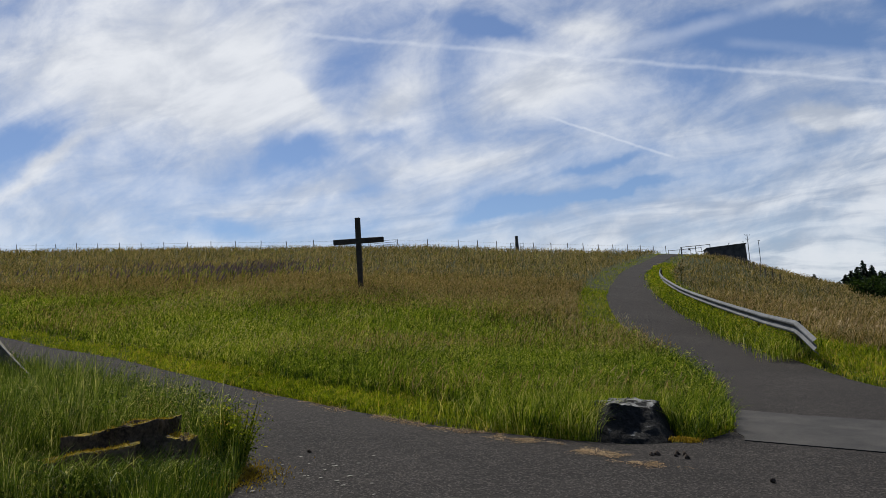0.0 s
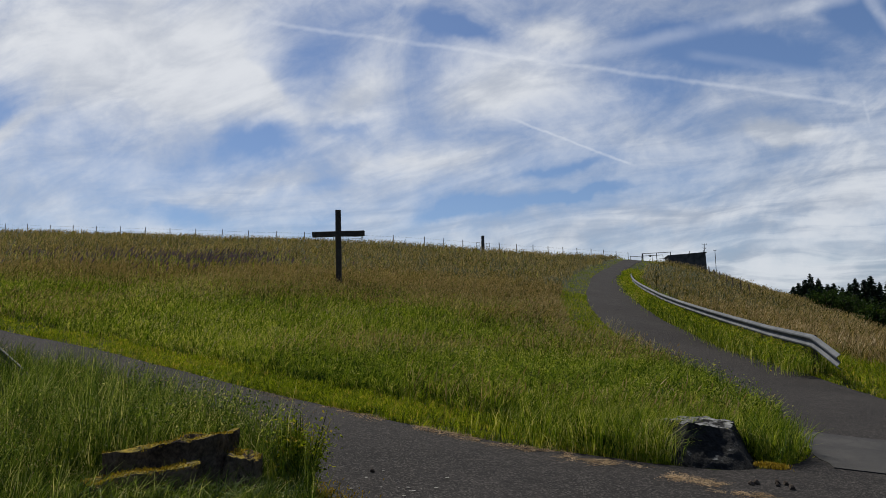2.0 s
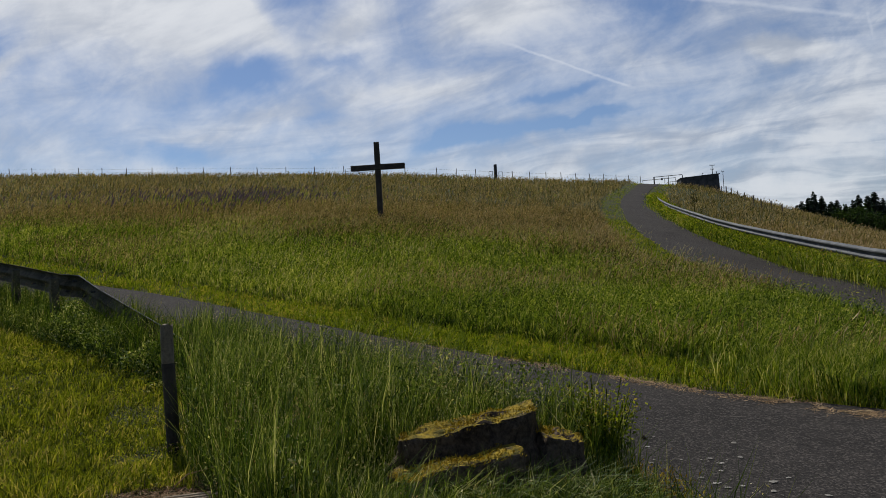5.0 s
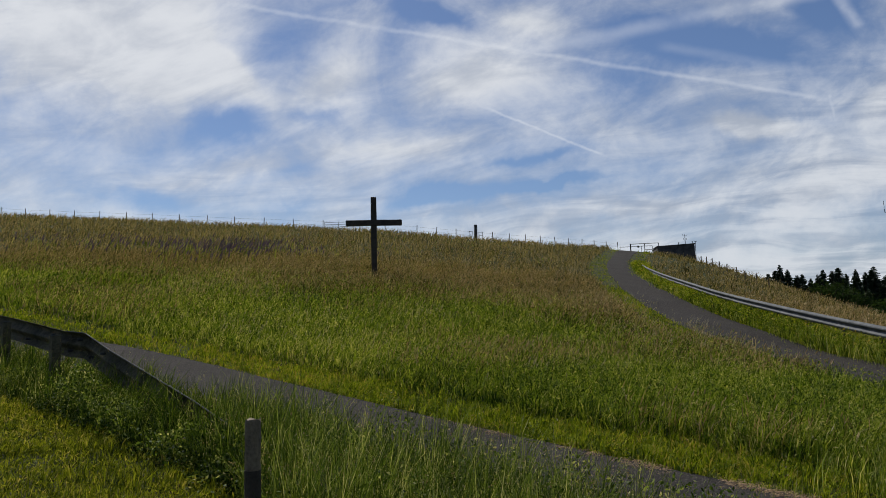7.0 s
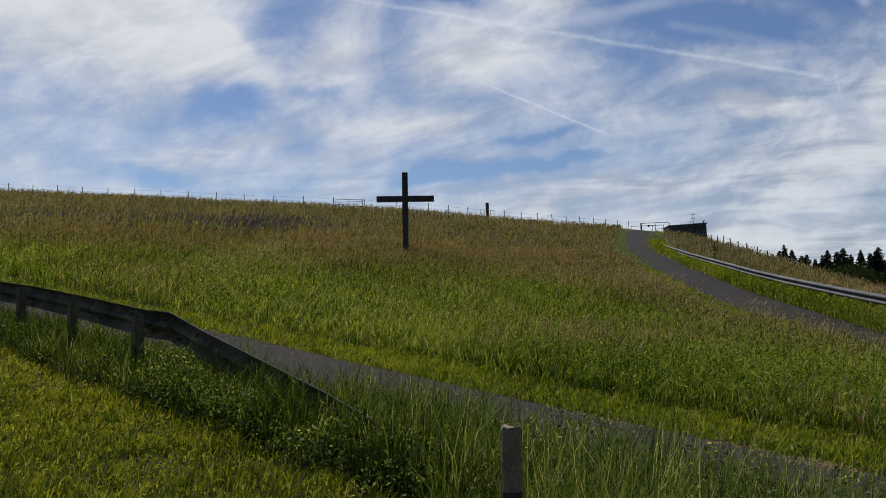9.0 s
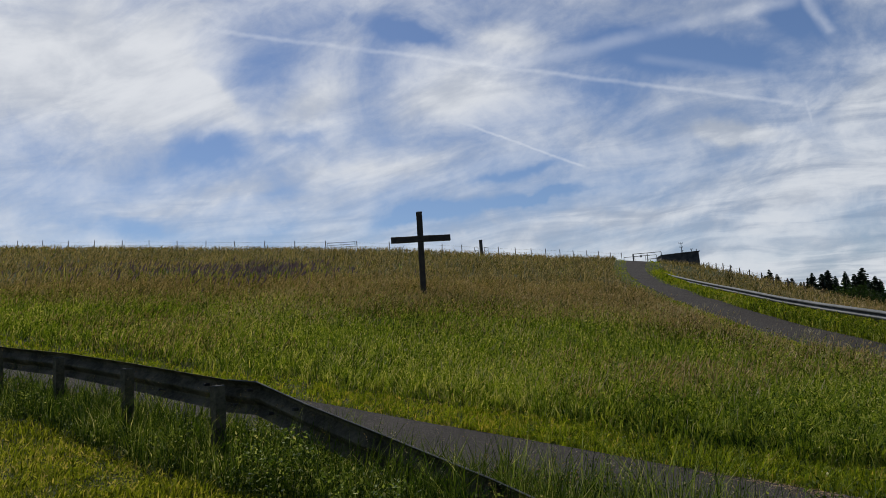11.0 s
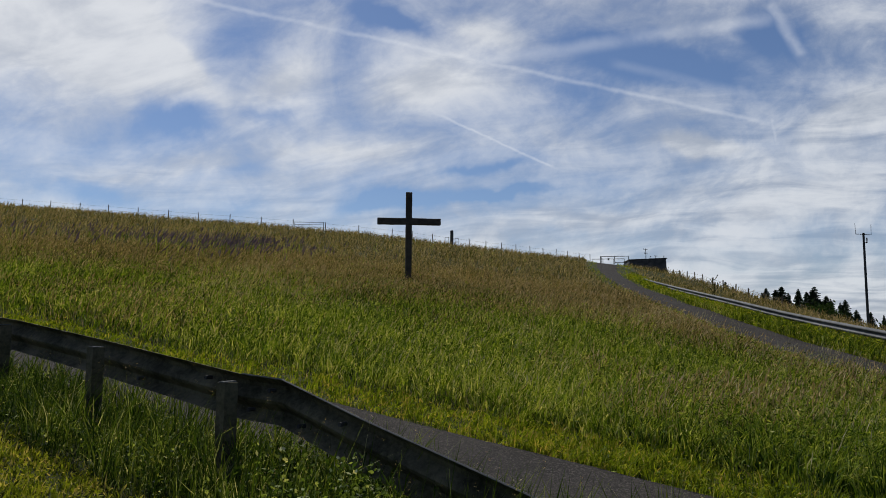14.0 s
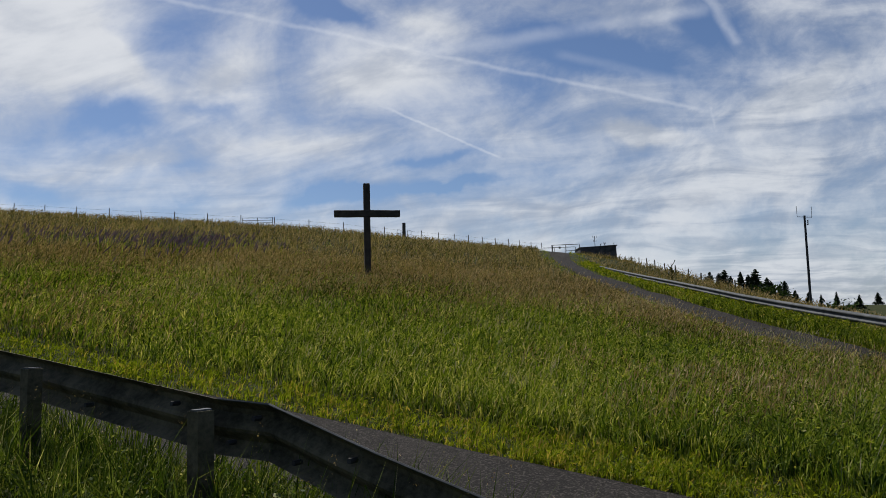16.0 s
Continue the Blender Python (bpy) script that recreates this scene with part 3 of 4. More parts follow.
for a, b in dense(upper_line, 4.0)[3::2]:
    ob = part("post", barrier_post_bm(float(np.interp(b, *BEAM_TOP)) - height_at(a, b) + 0.27), M_OLDZINC, upper_barrier)
    ob.matrix_local = pose(a + 0.08, b - 0.02, height_at(a, b) - 0.3, 0, 0, 190)

# ---------------------------------------------------------------- rocks


def mossy(name, dark, light, moss_light_amount, low, high):
    m, n = material(name)
    p = n.add("ShaderNodeTexCoord").outputs["Object"]
    geo = n.add("ShaderNodeNewGeometry")
    s = n.add("ShaderNodeSeparateXYZ")
    n.put(s, 0, geo.outputs["Normal"])
    big, small = n.noise(p, 3.0, 6, 0.65, 0.4), n.noise(p, 28.0, 5, 0.7)
    both = n.math("ADD", n.math("MULTIPLY", big, 0.5), n.math("MULTIPLY", small, 0.5))
    stone = n.mix(n.map(both, 0.35, 0.65), dark, light)
    # Upper faces take moss on one rock, painted sunlight on the other.
    moss = n.mix(n.map(n.noise(p, 14.0, 4, 0.6), 0.35, 0.65), low, high)
    where = n.map(n.math("ADD", s.outputs[2], n.math("MULTIPLY", n.noise(p, 6.0, 4, 0.6), 1.2)), 1.42 - moss_light_amount, 1.60 - moss_light_amount)
    finish(n, n.mix(where, stone, moss), 0.95, 0, both, 1.0, 0.05, 0.15)
    return m


M_MOSSROCK = mossy("moss_grown_rock", (0.022, 0.016, 0.011), (0.13, 0.095, 0.065), 0.10, (0.07, 0.06, 0.010), (0.27, 0.19, 0.018))
# Sunlit top faces painted pale and shaded sides near black, by the normal.
M_TOPLIT = mossy("toplit_basalt", (0.006, 0.006, 0.006), (0.030, 0.030, 0.029), -0.02, (0.12, 0.12, 0.115), (0.27, 0.27, 0.26))


def rock_bm(sx, sy, sz, seed, cuts, rough=0.06):
    bm = bmesh.new()
    bmesh.ops.create_icosphere(bm, subdivisions=5, radius=1.0)
    for v in bm.verts:
        p = v.co
        m = max(abs(p.x), abs(p.y), abs(p.z))
        v.co = p.lerp(p / m * 0.86, 0.72)
    for normal, far in cuts:
        nrm = Vector(normal).normalized()
        for v in bm.verts:
            over = v.co.dot(nrm) - far
            if over > 0:
                v.co -= nrm * over * 0.96
    for v in bm.verts:
        v.co += v.co.normalized() * (noise.fractal(v.co * 1.7 + Vector((seed, 0, 0)), 0.8, 2.2, 5) * rough * 1.6
                                     + abs(noise.noise(v.co * 5 + Vector((0, seed, 0)))) * rough * 0.5)
        v.co = Vector((v.co.x * sx, v.co.y * sy, v.co.z * sz))
    return bm


bm = rock_bm(0.70, 0.58, 0.50, 3.0, [((0.06, -0.05, 1), 0.76), ((1, -0.3, 0.25), 0.78), ((0.1, -1, 0.35), 0.72), ((-1, -0.4, 0.5), 0.80), ((-0.5, -1, 0.1), 0.85)], 0.05)
for v in bm.verts:
    f = 1.0 - 0.30 * max(0.0, min(1.0, (v.co.z + 0.15) / 0.5))
    v.co.x, v.co.y = v.co.x * f + 0.07 * (1 - f), v.co.y * f + 0.55 * (1 - f)
    v.co.z += 0.010 * noise.noise(v.co * 9.0) + 0.006 * noise.noise(v.co * 21.0)
rock = part("boulder", bm, M_TOPLIT)
rock.matrix_world = pose(1.56, 8.80, 0.34, 0, 2, -6)
tagged(rock, "angular grey basalt boulder with its sunlit flat top painted pale", "boulder", "boulders")
mossy_rock = thing("mossy_boulder", (-3.05, 6.30, height_at(-3.02, 6.35) + 0.05), 8, "brown layered boulder overgrown with yellow moss in tall grass", "boulder", "boulders")
bm = rock_bm(0.68, 0.36, 0.46, 11.0, [((-0.05, 0.05, 1), 0.64), ((1, -0.2, 0.1), 0.80), ((0, -1, 0.2), 0.7)], 0.085)
bmesh.ops.transform(bm, matrix=pose(-0.06, 0.06, 0.13, 0, -4, 0), verts=bm.verts)
part("upper_block", bm, M_MOSSROCK, mossy_rock)
mossy_rock.scale = (0.75, 0.85, 0.92)
bm = rock_bm(0.56, 0.26, 0.22, 21.0, [((-0.12, 0, 1), 0.75), ((0, -1, 0.3), 0.75)], 0.09)
bmesh.ops.transform(bm, matrix=pose(-0.26, -0.28, 0.10, 0, -3, 4), verts=bm.verts)
part("lower_ledge", bm, M_MOSSROCK, mossy_rock)
bm = rock_bm(0.20, 0.22, 0.30, 31.0, [((0, 0, 1), 0.72), ((1, 0, 0.2), 0.8)], 0.09)
bmesh.ops.transform(bm, matrix=pose(0.60, -0.04, 0.10, 0, 6, 0), verts=bm.verts)
part("side_block", bm, M_MOSSROCK, mossy_rock)

# ---------------------------------------------------------------- the short wooden post on the lawn
px_, py_ = -5.21, 7.20
pz_ = height_at(px_, py_)
post = thing("wooden_post", (px_, py_, pz_ - 0.25), 20, "short weathered wooden post, dark below and pale above", "post")
H = 1.66 - pz_ + 0.25
for z0, z1, mat, lab, r in ((0.0, H - 0.28, M_TIMBER, "dark tarred lower half", 0.046), (H - 0.28, H, M_POSTWOOD, "pale bare upper half with a split top", 0.044)):
    bm = tube_bm([(0.004 * math.sin(5 * z), 0.004 * math.cos(4 * z), z) for z in np.linspace(z0, z1, 7)], r, 12)
    for v in bm.verts:
        a = math.atan2(v.co.y, v.co.x)
        v.co.x *= 1 + 0.05 * math.sin(3 * a + 1) + 0.03 * noise.noise((a * 4, v.co.z * 3, 0))
        v.co.y *= 1 + 0.05 * math.sin(5 * a) + 0.03 * noise.noise((a * 4, v.co.z * 3, 4))
        if z1 == H and v.co.z > H - 0.01:
            v.co.z += 0.012 * math.sin(4 * a) - 0.01
    part("shaft", bm, mat, post, lab)

# ---------------------------------------------------------------- the crest: fence, pillar, gate, store house, masts


def fence_post(a, b, h=1.55, group="fence posts on the crest"):
    ob = part("fence_post", tube_bm([(0, 0, -0.3), (0, 0, h * 0.6), (0.01, 0, h)], [0.065, 0.06, 0.055], 7), M_POSTWOOD)
    ob.matrix_world = pose(a, b, height_at(a, b), 2 * math.sin(a * 3), 2 * math.sin(b * 5), 0)
    return tagged(ob, "thin grey wooden fence post on the grassy crest", "fence post", group)


def wire(points, name, label):
    ob = part(name, tube_bm(points, 0.008, 4), M_OLDZINC)
    return tagged(ob, label, "fence wire")


crest = []
step_x = -92.0
while step_x < 37.0:
    crest.append((step_x, float(fence_y(step_x)) - 4.5))
    step_x += 4.7 if step_x < -4 else 2.9
first = fence_post(*crest[0])
for a, b in crest[1:]:
    copy_thing(first, pose(a, b, height_at(a, b), 2.5 * math.sin(a * 3), 2.5 * math.sin(b * 5), a * 40))
for h in (0.75, 1.3):
    wire([(a, b, height_at(a, b) + h) for a, b in crest], "fence_wire", "thin wire strung along the crest fence")

gx0, gy0 = -16.6, float(fence_y(-16.6)) - 4.2
field_gate = thing("field_gate", (gx0, gy0, height_at(gx0, gy0)), -8, "grey tubular steel field gate in the crest fence", "gate")
for h in (0.45, 0.8, 1.15):
    part("rail", tube_bm([(0, 0, h), (4.2, 0, h - 0.02)], 0.03, 6), M_OLDZINC, field_gate)
for a in (0.0, 2.1, 4.2):
    part("upright", tube_bm([(a, 0, -0.2), (a, 0, 1.2)], 0.035, 6), M_OLDZINC, field_gate)

ox_, oy_ = 6.40, 116.4
pillar = thing("stone_pillar", (ox_, oy_, height_at(ox_, oy_)), 8, "slim dark stone pillar on the crest", "pillar")
part("shaft", box_bm(0.44, 0.44, 17.40 - height_at(ox_, oy_) - 0.08, (0, 0, 0), 0.03, 0.94), M_WALL, pillar)
part("cap", box_bm(0.46, 0.46, 0.10, (0, 0, 17.40 - height_at(ox_, oy_) - 0.1), 0.03), M_WALL, pillar)
for sx in (-1.0, 1.0):
    frame_ = thing("guard_frame", (ox_ + sx * 0.75, oy_ - 0.2, height_at(ox_ + sx * 0.75, oy_)), 4, "small grey tubular guard frame beside the pillar", "railing", "guard frames")
    for a in (-0.28, 0.28):
        part("upright", tube_bm([(a, 0, -0.2), (a, 0, 1.45)], 0.03, 6), M_OLDZINC, frame_)
    for h in (0.9, 1.42):
        part("rail", tube_bm([(-0.28, 0, h), (0.28, 0, h)], 0.025, 6), M_OLDZINC, frame_)

# the barred gate at the lane's end
bar = thing("lane_gate", (40.9, 150.6, height_at(40.9, 150.6)), -9, "grey steel gate barring the top of the lane", "gate")
for a, r in ((0.0, 0.13), (2.75, 0.07), (5.5, 0.07)):
    part("post", tube_bm([(a, 0, -0.3), (a, 0, 1.75)], r, 8), M_DARKMETAL, bar)
part("top_rail", tube_bm([(0, 0, 1.70), (5.5, 0, 1.80)], 0.06, 8), M_OLDZINC, bar)
part("lower_rail", tube_bm([(2.75, 0, 0.5), (5.5, 0, 0.55)], 0.05, 8), M_OLDZINC, bar)
part("sign", box_bm(0.34, 0.03, 0.42, (1.5, -0.08, 0.95), 0.01), M_DARKMETAL, bar, "small dark sign plate")

# the low store house dug into the bank
hx, hy = 46.4, 141.6
hz = 12.4
house = thing("store_house", (hx, hy, hz), -9, "low dark masonry building with a flat roof behind the bank", "building")
bm = box_bm(6.9, 5.0, 3.75, (0, 0, 0), 0.05)
for v in bm.verts:
    if v.co.z > 1.5:
        v.co.x -= 0.12 if v.co.x > 0 else -0.05
        v.co.z -= 0.03 * (3.45 - v.co.x) * 1.6
part("wall", bm, M_WALL, house)
bm = box_bm(7.1, 5.2, 0.16, (0, 0, 3.72), 0.03)
for v in bm.verts:
    v.co.z -= 0.03 * (3.45 - v.co.x) * 1.6
part("roof", bm, M_WALL, house, "flat dark roof slab")
part("vent", tube_bm([(3.1, -1.8, 3.8), (3.1, -1.8, 4.25), (3.1, -1.8, 4.3)], [0.06, 0.06, 0.16], 8), M_DARKMETAL, house, "small roof vent")
part("vent", tube_bm([(0.6, -1.6, 3.7), (0.6, -1.6, 4.1), (0.75, -1.6, 4.2)], [0.05, 0.05, 0.10], 8), M_DARKMETAL, house, "small roof vent")
railing = thing("railing", (41.6, 139.5, height_at(41.6, 139.5)), -4, "thin steel railing on the bank beside the building", "railing")
for a in (-6.0, -4.0, -2.0, 0.0):
    part("upright", tube_bm([(a, 0, -0.5), (a, 0, 1.5)], 0.04, 6), M_OLDZINC, railing)
part("rail", tube_bm([(-6.0, 0, 1.35), (0.0, 0, 1.5)], 0.05, 6), M_OLDZINC, railing)


def mast(a, b, top, foot, r, label, bars):
    ob = thing("mast", (a, b, foot), 10, label, "mast", "masts")
    part("pole", tube_bm([(0, 0, 0), (0, 0, top - foot)], [r, r * 0.7], 8), M_DARKMETAL, ob)
    for h, w in bars:
        part("crossarm", tube_bm([(-w, 0, top - foot - h), (w, 0, top - foot - h)], r * 0.35, 6), M_DARKMETAL, ob)
        for s in (-1, 1):
            part("insulator", tube_bm([(s * w, 0, top - foot - h - r), (s * w, 0, top - foot - h + r * 2.5)], r * 0.4, 6), M_DARKMETAL, ob)
    return ob


mast(84.0, 233.9, 29.1, 2.0, 0.14, "thin dark aerial mast with a short crossarm", ((0.3, 0.75), (1.6, 0.5)))
mast(86.9, 233.0, 26.8, 2.0, 0.12, "thin dark lamp mast", ((0.15, 0.4),))
pole = mast(74.9, 119.5, 19.0, -4.0, 0.24, "tall dark wooden pole with a forked aerial on top", ())
part("crossarm", tube_bm([(-1.6, 0, 22.75), (1.6, 0, 22.75)], 0.05, 6), M_DARKMETAL, pole)
for s in (-1.6, 1.6):
    part("whip", tube_bm([(s, 0, 22.7), (s * 1.04, 0, 24.6)], 0.035, 6), M_DARKMETAL, pole)
part("bracket", tube_bm([(0.2, -0.2, 21.4), (0.45, -0.2, 21.4), (0.45, -0.2, 22.2)], 0.10, 6), M_DARKMETAL, pole)

# fence along the brink of the bank
brink = [(float(bank_x(b)) - 1.0, b) for b in np.arange(58.0, 128.0, 4.2)]
for a, b in brink:
    o = copy_thing(first, pose(a, b, height_at(a, b) - 0.55, 2 * math.sin(a * 3), 3 * math.sin(b * 5), a * 40))
    tagged(o, "thin grey wooden fence post on the brink of the bank", "fence post", "fence posts on the bank")
wire([(a, b, height_at(a, b) + 0.8) for a, b in brink], "fence_wire", "thin wire strung along the bank fence")

# ---------------------------------------------------------------- trees and shrubs


def conifer(h, seed):
    """A spruce: a tapered trunk and whorls of drooping, ragged boughs."""
    rnd = random.Random(seed)
    tree = thing("spruce_tree", (0, 0, 0), 0, "tall dark green spruce on the far ridge", "tree", "spruces on the far ridge")
    part("trunk", tube_bm([(0, 0, -1), (0, 0, h * 0.5), (0, 0, h * 0.97)], [0.35, 0.2, 0.03], 7), M_BARK, tree)
    verts, faces = [], []
    z = h * 0.08
    while z < h * 0.99:
        f = (z / h)
        reach = (1 - f) ** 0.75 * h * 0.185 * rnd.uniform(0.75, 1.2) + 0.25
        for i in range(12):
            a = rnd.uniform(0, 6.283)
            r = reach * rnd.uniform(0.55, 1.15)
            drop = r * rnd.uniform(0.15, 0.5)
            for j in range(4):
                t0, t1 = j / 4 * 0.9, (j + 1.4) / 4
                w = 0.16 * r * (1.25 - t0) + 0.18
                c, s = math.cos(a), math.sin(a)
                zz = z + rnd.uniform(-0.2, 0.2)
                n = len(verts)
                verts += [(c * r * t0 - s * w, s * r * t0 + c * w, zz - drop * t0), (c * r * t0 + s * w, s * r * t0 - c * w, zz - drop * t0 - w * 0.4),
                          (c * r * t1, s * r * t1, zz - drop * t1 + rnd.uniform(-0.1, 0.25))]
                faces.append((n, n + 1, n + 2))
                verts += [(c * r * t0, s * r * t0, zz - drop * t0 + 0.15), (c * r * t1, s * r * t1, zz - drop * t1), (c * r * (t0 + t1) / 2, s * r * (t0 + t1) / 2, zz - drop * t1 - w * 1.3)]
                faces.append((n + 3, n + 4, n + 5))
        z += h * 0.022 * rnd.uniform(0.8, 1.3)
    mesh_object("crown", verts, faces, M_NEEDLE, tree)
    return tree


kinds = [conifer(26.0, 3), conifer(26.0, 8), conifer(26.0, 15)]
TREES = ((21.6, 2.35), (22.2, 2.2), (22.7, 2.6), (23.2, 2.9), (23.7, 3.1), (24.1, 2.7), (24.7, 2.35), (25.2, 2.5), (25.6, 2.9), (25.95, 3.15), (26.35, 3.35), (26.7, 3.75), (27.2, 3.4), (27.7, 2.95), (28.1, 3.0), (28.6, 2.7), (29.0, 2.95),
         (29.4, 3.25), (29.9, 3.15), (30.3, 3.35), (30.8, 2.9), (31.3, 3.2), (31.9, 2.95), (32.4, 3.3), (33.0, 2.7), (33.4, 2.45), (33.9, 2.2), (34.15, 2.4), (34.9, 1.7), (35.6, 1.55), (36.4, 1.35), (37.4, 1.5), (38.6, 1.25), (39.8, 1.35), (41.0, 1.2), (42.4, 1.3))
for i, (az, el) in enumerate(TREES):
    d = 690 + 60 * math.sin(i * 2.3)
    a, b = d * math.sin(radians(az)), d * math.cos(radians(az))
    top = 1.7 + d * math.tan(radians(el))
    foot = height_at(a, b)
    s = max(0.25, (top - foot) / 26.0)
    src = kinds[i % 3]
    m = pose(a, b, foot, 0, 0, i * 77)
    o = src if i < 3 else copy_thing(src, m)
    if i < 3:
        src.matrix_world = m
    o.scale = (s * (1.8 + 0.4 * math.sin(i * 5)), s * (1.8 + 0.4 * math.sin(i * 5)), s)


def leafy(name, at, size, count, leaf, mat, label, category, seed, spread=1.0):
    """A shrub: forked stems with many small leaves."""
    rnd = random.Random(seed)
    ob = thing(name, at, 0, label, category)
    bm = bmesh.new()
    verts, faces = [], []
    for i in range(max(5, count // 60)):
        a, r = rnd.uniform(0, 6.283), size * spread * rnd.uniform(0.1, 0.62)
        top = Vector((r * math.cos(a), r * math.sin(a), size * rnd.uniform(0.55, 1.05)))
        base = Vector((top.x * 0.25, top.y * 0.25, -0.05))
        mid = base.lerp(top, 0.5) + Vector((0, 0, size * 0.08))
        tube_bm([base, mid, top], [size * 0.014, size * 0.010, size * 0.004], 5, bm)
        for j in range(count // max(5, count // 60)):
            t = rnd.uniform(0.2, 1.0)
            p = base.lerp(mid, t * 2) if t < 0.5 else mid.lerp(top, t * 2 - 1)
            p = p + Vector((rnd.gauss(0, 1), rnd.gauss(0, 1), rnd.gauss(0, 0.7))) * size * 0.09
            d = Vector((rnd.gauss(0, 1), rnd.gauss(0, 1), rnd.gauss(0.4, 0.6))).normalized()
            s = d.cross(Vector((rnd.gauss(0, 1), rnd.gauss(0, 1), 1))).normalized()
            l, n = leaf * rnd.uniform(0.6, 1.4), len(verts)
            verts += [p, p + d * l * 0.5 + s * l * 0.22, p + d * l, p + d * l * 0.5 - s * l * 0.22]
            faces.append((n, n + 1, n + 2, n + 3))
    part("stalk", bm, M_VERGE if category == "weed" else M_BARK, ob)
    mesh_object("foliage", verts, faces, mat, ob)
    return ob


for i, (a, b, s) in enumerate(((40, 80, 3.2), (46, 88, 3.4), (36, 64, 2.8), (33, 54, 2.6), (50, 94, 3.6), (41, 68, 3.0), (56, 100, 3.6), (31, 46, 2.4))):
    leafy("bush", (a, b, height_at(a, b) - 1.0), s, 1500, 0.34, M_LEAF, "dark green bush on the slope below the bank", "bush", 40 + i, 0.9)
leafy("weed", (-2.28, 6.72, height_at(-2.28, 6.72)), 0.60, 3200, 0.028, M_VERGE, "leafy light green weed beside the mossy boulder", "weed", 7, 0.75)

# ---------------------------------------------------------------- grass
rng = np.random.default_rng(5)
MEADOW_LINE = FAR_LINE[:-1] + LEFT_LINE + [(60.0, 190.0), (-190.0, 190.0), (-190.0, 140.0)]
BARRIER_LINE = [(-6.3, 10.0), (-8.7, 12.5), (-11.4, 15.2), (-17.2, 20.0), (-24.0, 25.0)]
ROUGH_PATCH = [(-3.2, 5.1), (-4.3, 5.5), (-4.9, 6.6), (-5.6, 8.6), (-6.5, 10.0), (-6.2, 11.1), (-4.9, 9.95), (-2.35, 7.35), (-2.3, 6.75), (-2.75, 5.6)]


def wavy(x, y, scale, seed=0.0):
    """Soft patches from -1 to 1."""
    u, v = x / scale, y / scale
    return (np.sin(1.7 * u + 0.6 * v + seed) + np.sin(-0.8 * u + 1.9 * v + 2.1 * seed) + np.sin(2.9 * u - 2.3 * v + 0.7 * seed) + np.sin(0.5 * u + 3.1 * v + seed)) / 4


def cells(x, y, r, seed):
    """A chance number for each tuft, the tufts being larger further off."""
    s = 0.075 * 2.0 ** np.round(np.log2(np.maximum(r, 4.0) / 8.0))
    u, v = x / s + 0.6 * np.sin(y / s * 1.9), y / s * 0.8 + 0.6 * np.sin(x / s * 1.7)
    h = np.sin(np.floor(u) * 127.1 + np.floor(v) * 311.7 + seed * 17.3) * 43758.5453
    return h - np.floor(h)


def blades(name, x, y, h, w, lean, mat, label, category, lift=None, upright=1.0):
    """Blades of grass: a root, a broader middle and a tip that bends over with the wind; one mesh for a stretch of sward."""
    n = len(x)
    z = ground(x, y) - 0.01 if lift is None else lift
    face = rng.uniform(0, 2 * np.pi, n)
    toward = rng.normal(0.5, 1.0, n) + 4.0 * (cells(x, y, np.hypot(x + 4, y - 1.5), 5.0) - 0.5)
    lx, ly = np.cos(toward) * lean * h, np.sin(toward) * lean * h
    sx, sy = np.cos(face) * w / 2, np.sin(face) * w / 2
    co = np.empty((n, 4, 3), np.float32)
    co[:, 0] = np.stack([x, y, z], -1)
    mx, my, mz = x + lx * 0.30, y + ly * 0.30, z + h * 0.58 * upright
    co[:, 1] = np.stack([mx + sx, my + sy, mz], -1)
    tz = z + upright * h * np.sqrt(np.clip(1 - 0.6 * lean ** 2, 0.1, 1))
    co[:, 2] = np.stack([x + lx, y + ly, tz], -1)
    co[:, 3] = np.stack([mx - sx, my - sy, mz], -1)
    me = bpy.data.meshes.new(name)
    me.vertices.add(4 * n)
    me.vertices.foreach_set("co", co.ravel())
    me.loops.add(4 * n)
    me.loops.foreach_set("vertex_index", np.arange(4 * n, dtype=np.int32))
    me.polygons.add(n)
    me.polygons.foreach_set("loop_start", np.arange(n, dtype=np.int32) * 4)
    me.update(calc_edges=True)
    me.validate()
    me.materials.append(mat)
    tagged(new(name, me), label, category, kind="stuff")
    return co[:, 2]


def heads(name, tip, length, width, mat, label, category):
    """Slim seed heads or flower spikes on the tips of stems: two crossed leaves each."""
    n = len(tip)
    a = rng.uniform(0, np.pi, n)
    co = np.empty((n, 4, 3), np.float32)
    c, s = np.cos(a) * width / 2, np.sin(a) * width / 2
    lean = (rng.normal(0, 0.22, (n, 2)) + np.array([0.45, 0.1])) * length[:, None]
    co[:, 0] = tip - np.stack([lean[:, 0] * 0, lean[:, 0] * 0, length * 0.35], -1)
    co[:, 1] = tip + np.stack([c + lean[:, 0] * 0.5, s + lean[:, 1] * 0.5, length * 0.15], -1)
    co[:, 2] = tip + np.stack([lean[:, 0], lean[:, 1], length * 0.65], -1)
    co[:, 3] = tip + np.stack([-c + lean[:, 0] * 0.5, -s + lean[:, 1] * 0.5, length * 0.15], -1)
    me = bpy.data.meshes.new(name)
    me.vertices.add(4 * n)
    me.vertices.foreach_set("co", co.ravel())
    me.loops.add(4 * n)
    me.loops.foreach_set("vertex_index", np.arange(4 * n, dtype=np.int32))
    me.polygons.add(n)
    me.polygons.foreach_set("loop_start", np.arange(n, dtype=np.int32) * 4)
    me.update(calc_edges=True)
    me.validate()
    me.materials.append(mat)
    tagged(new(name, me), label, category, kind="stuff")


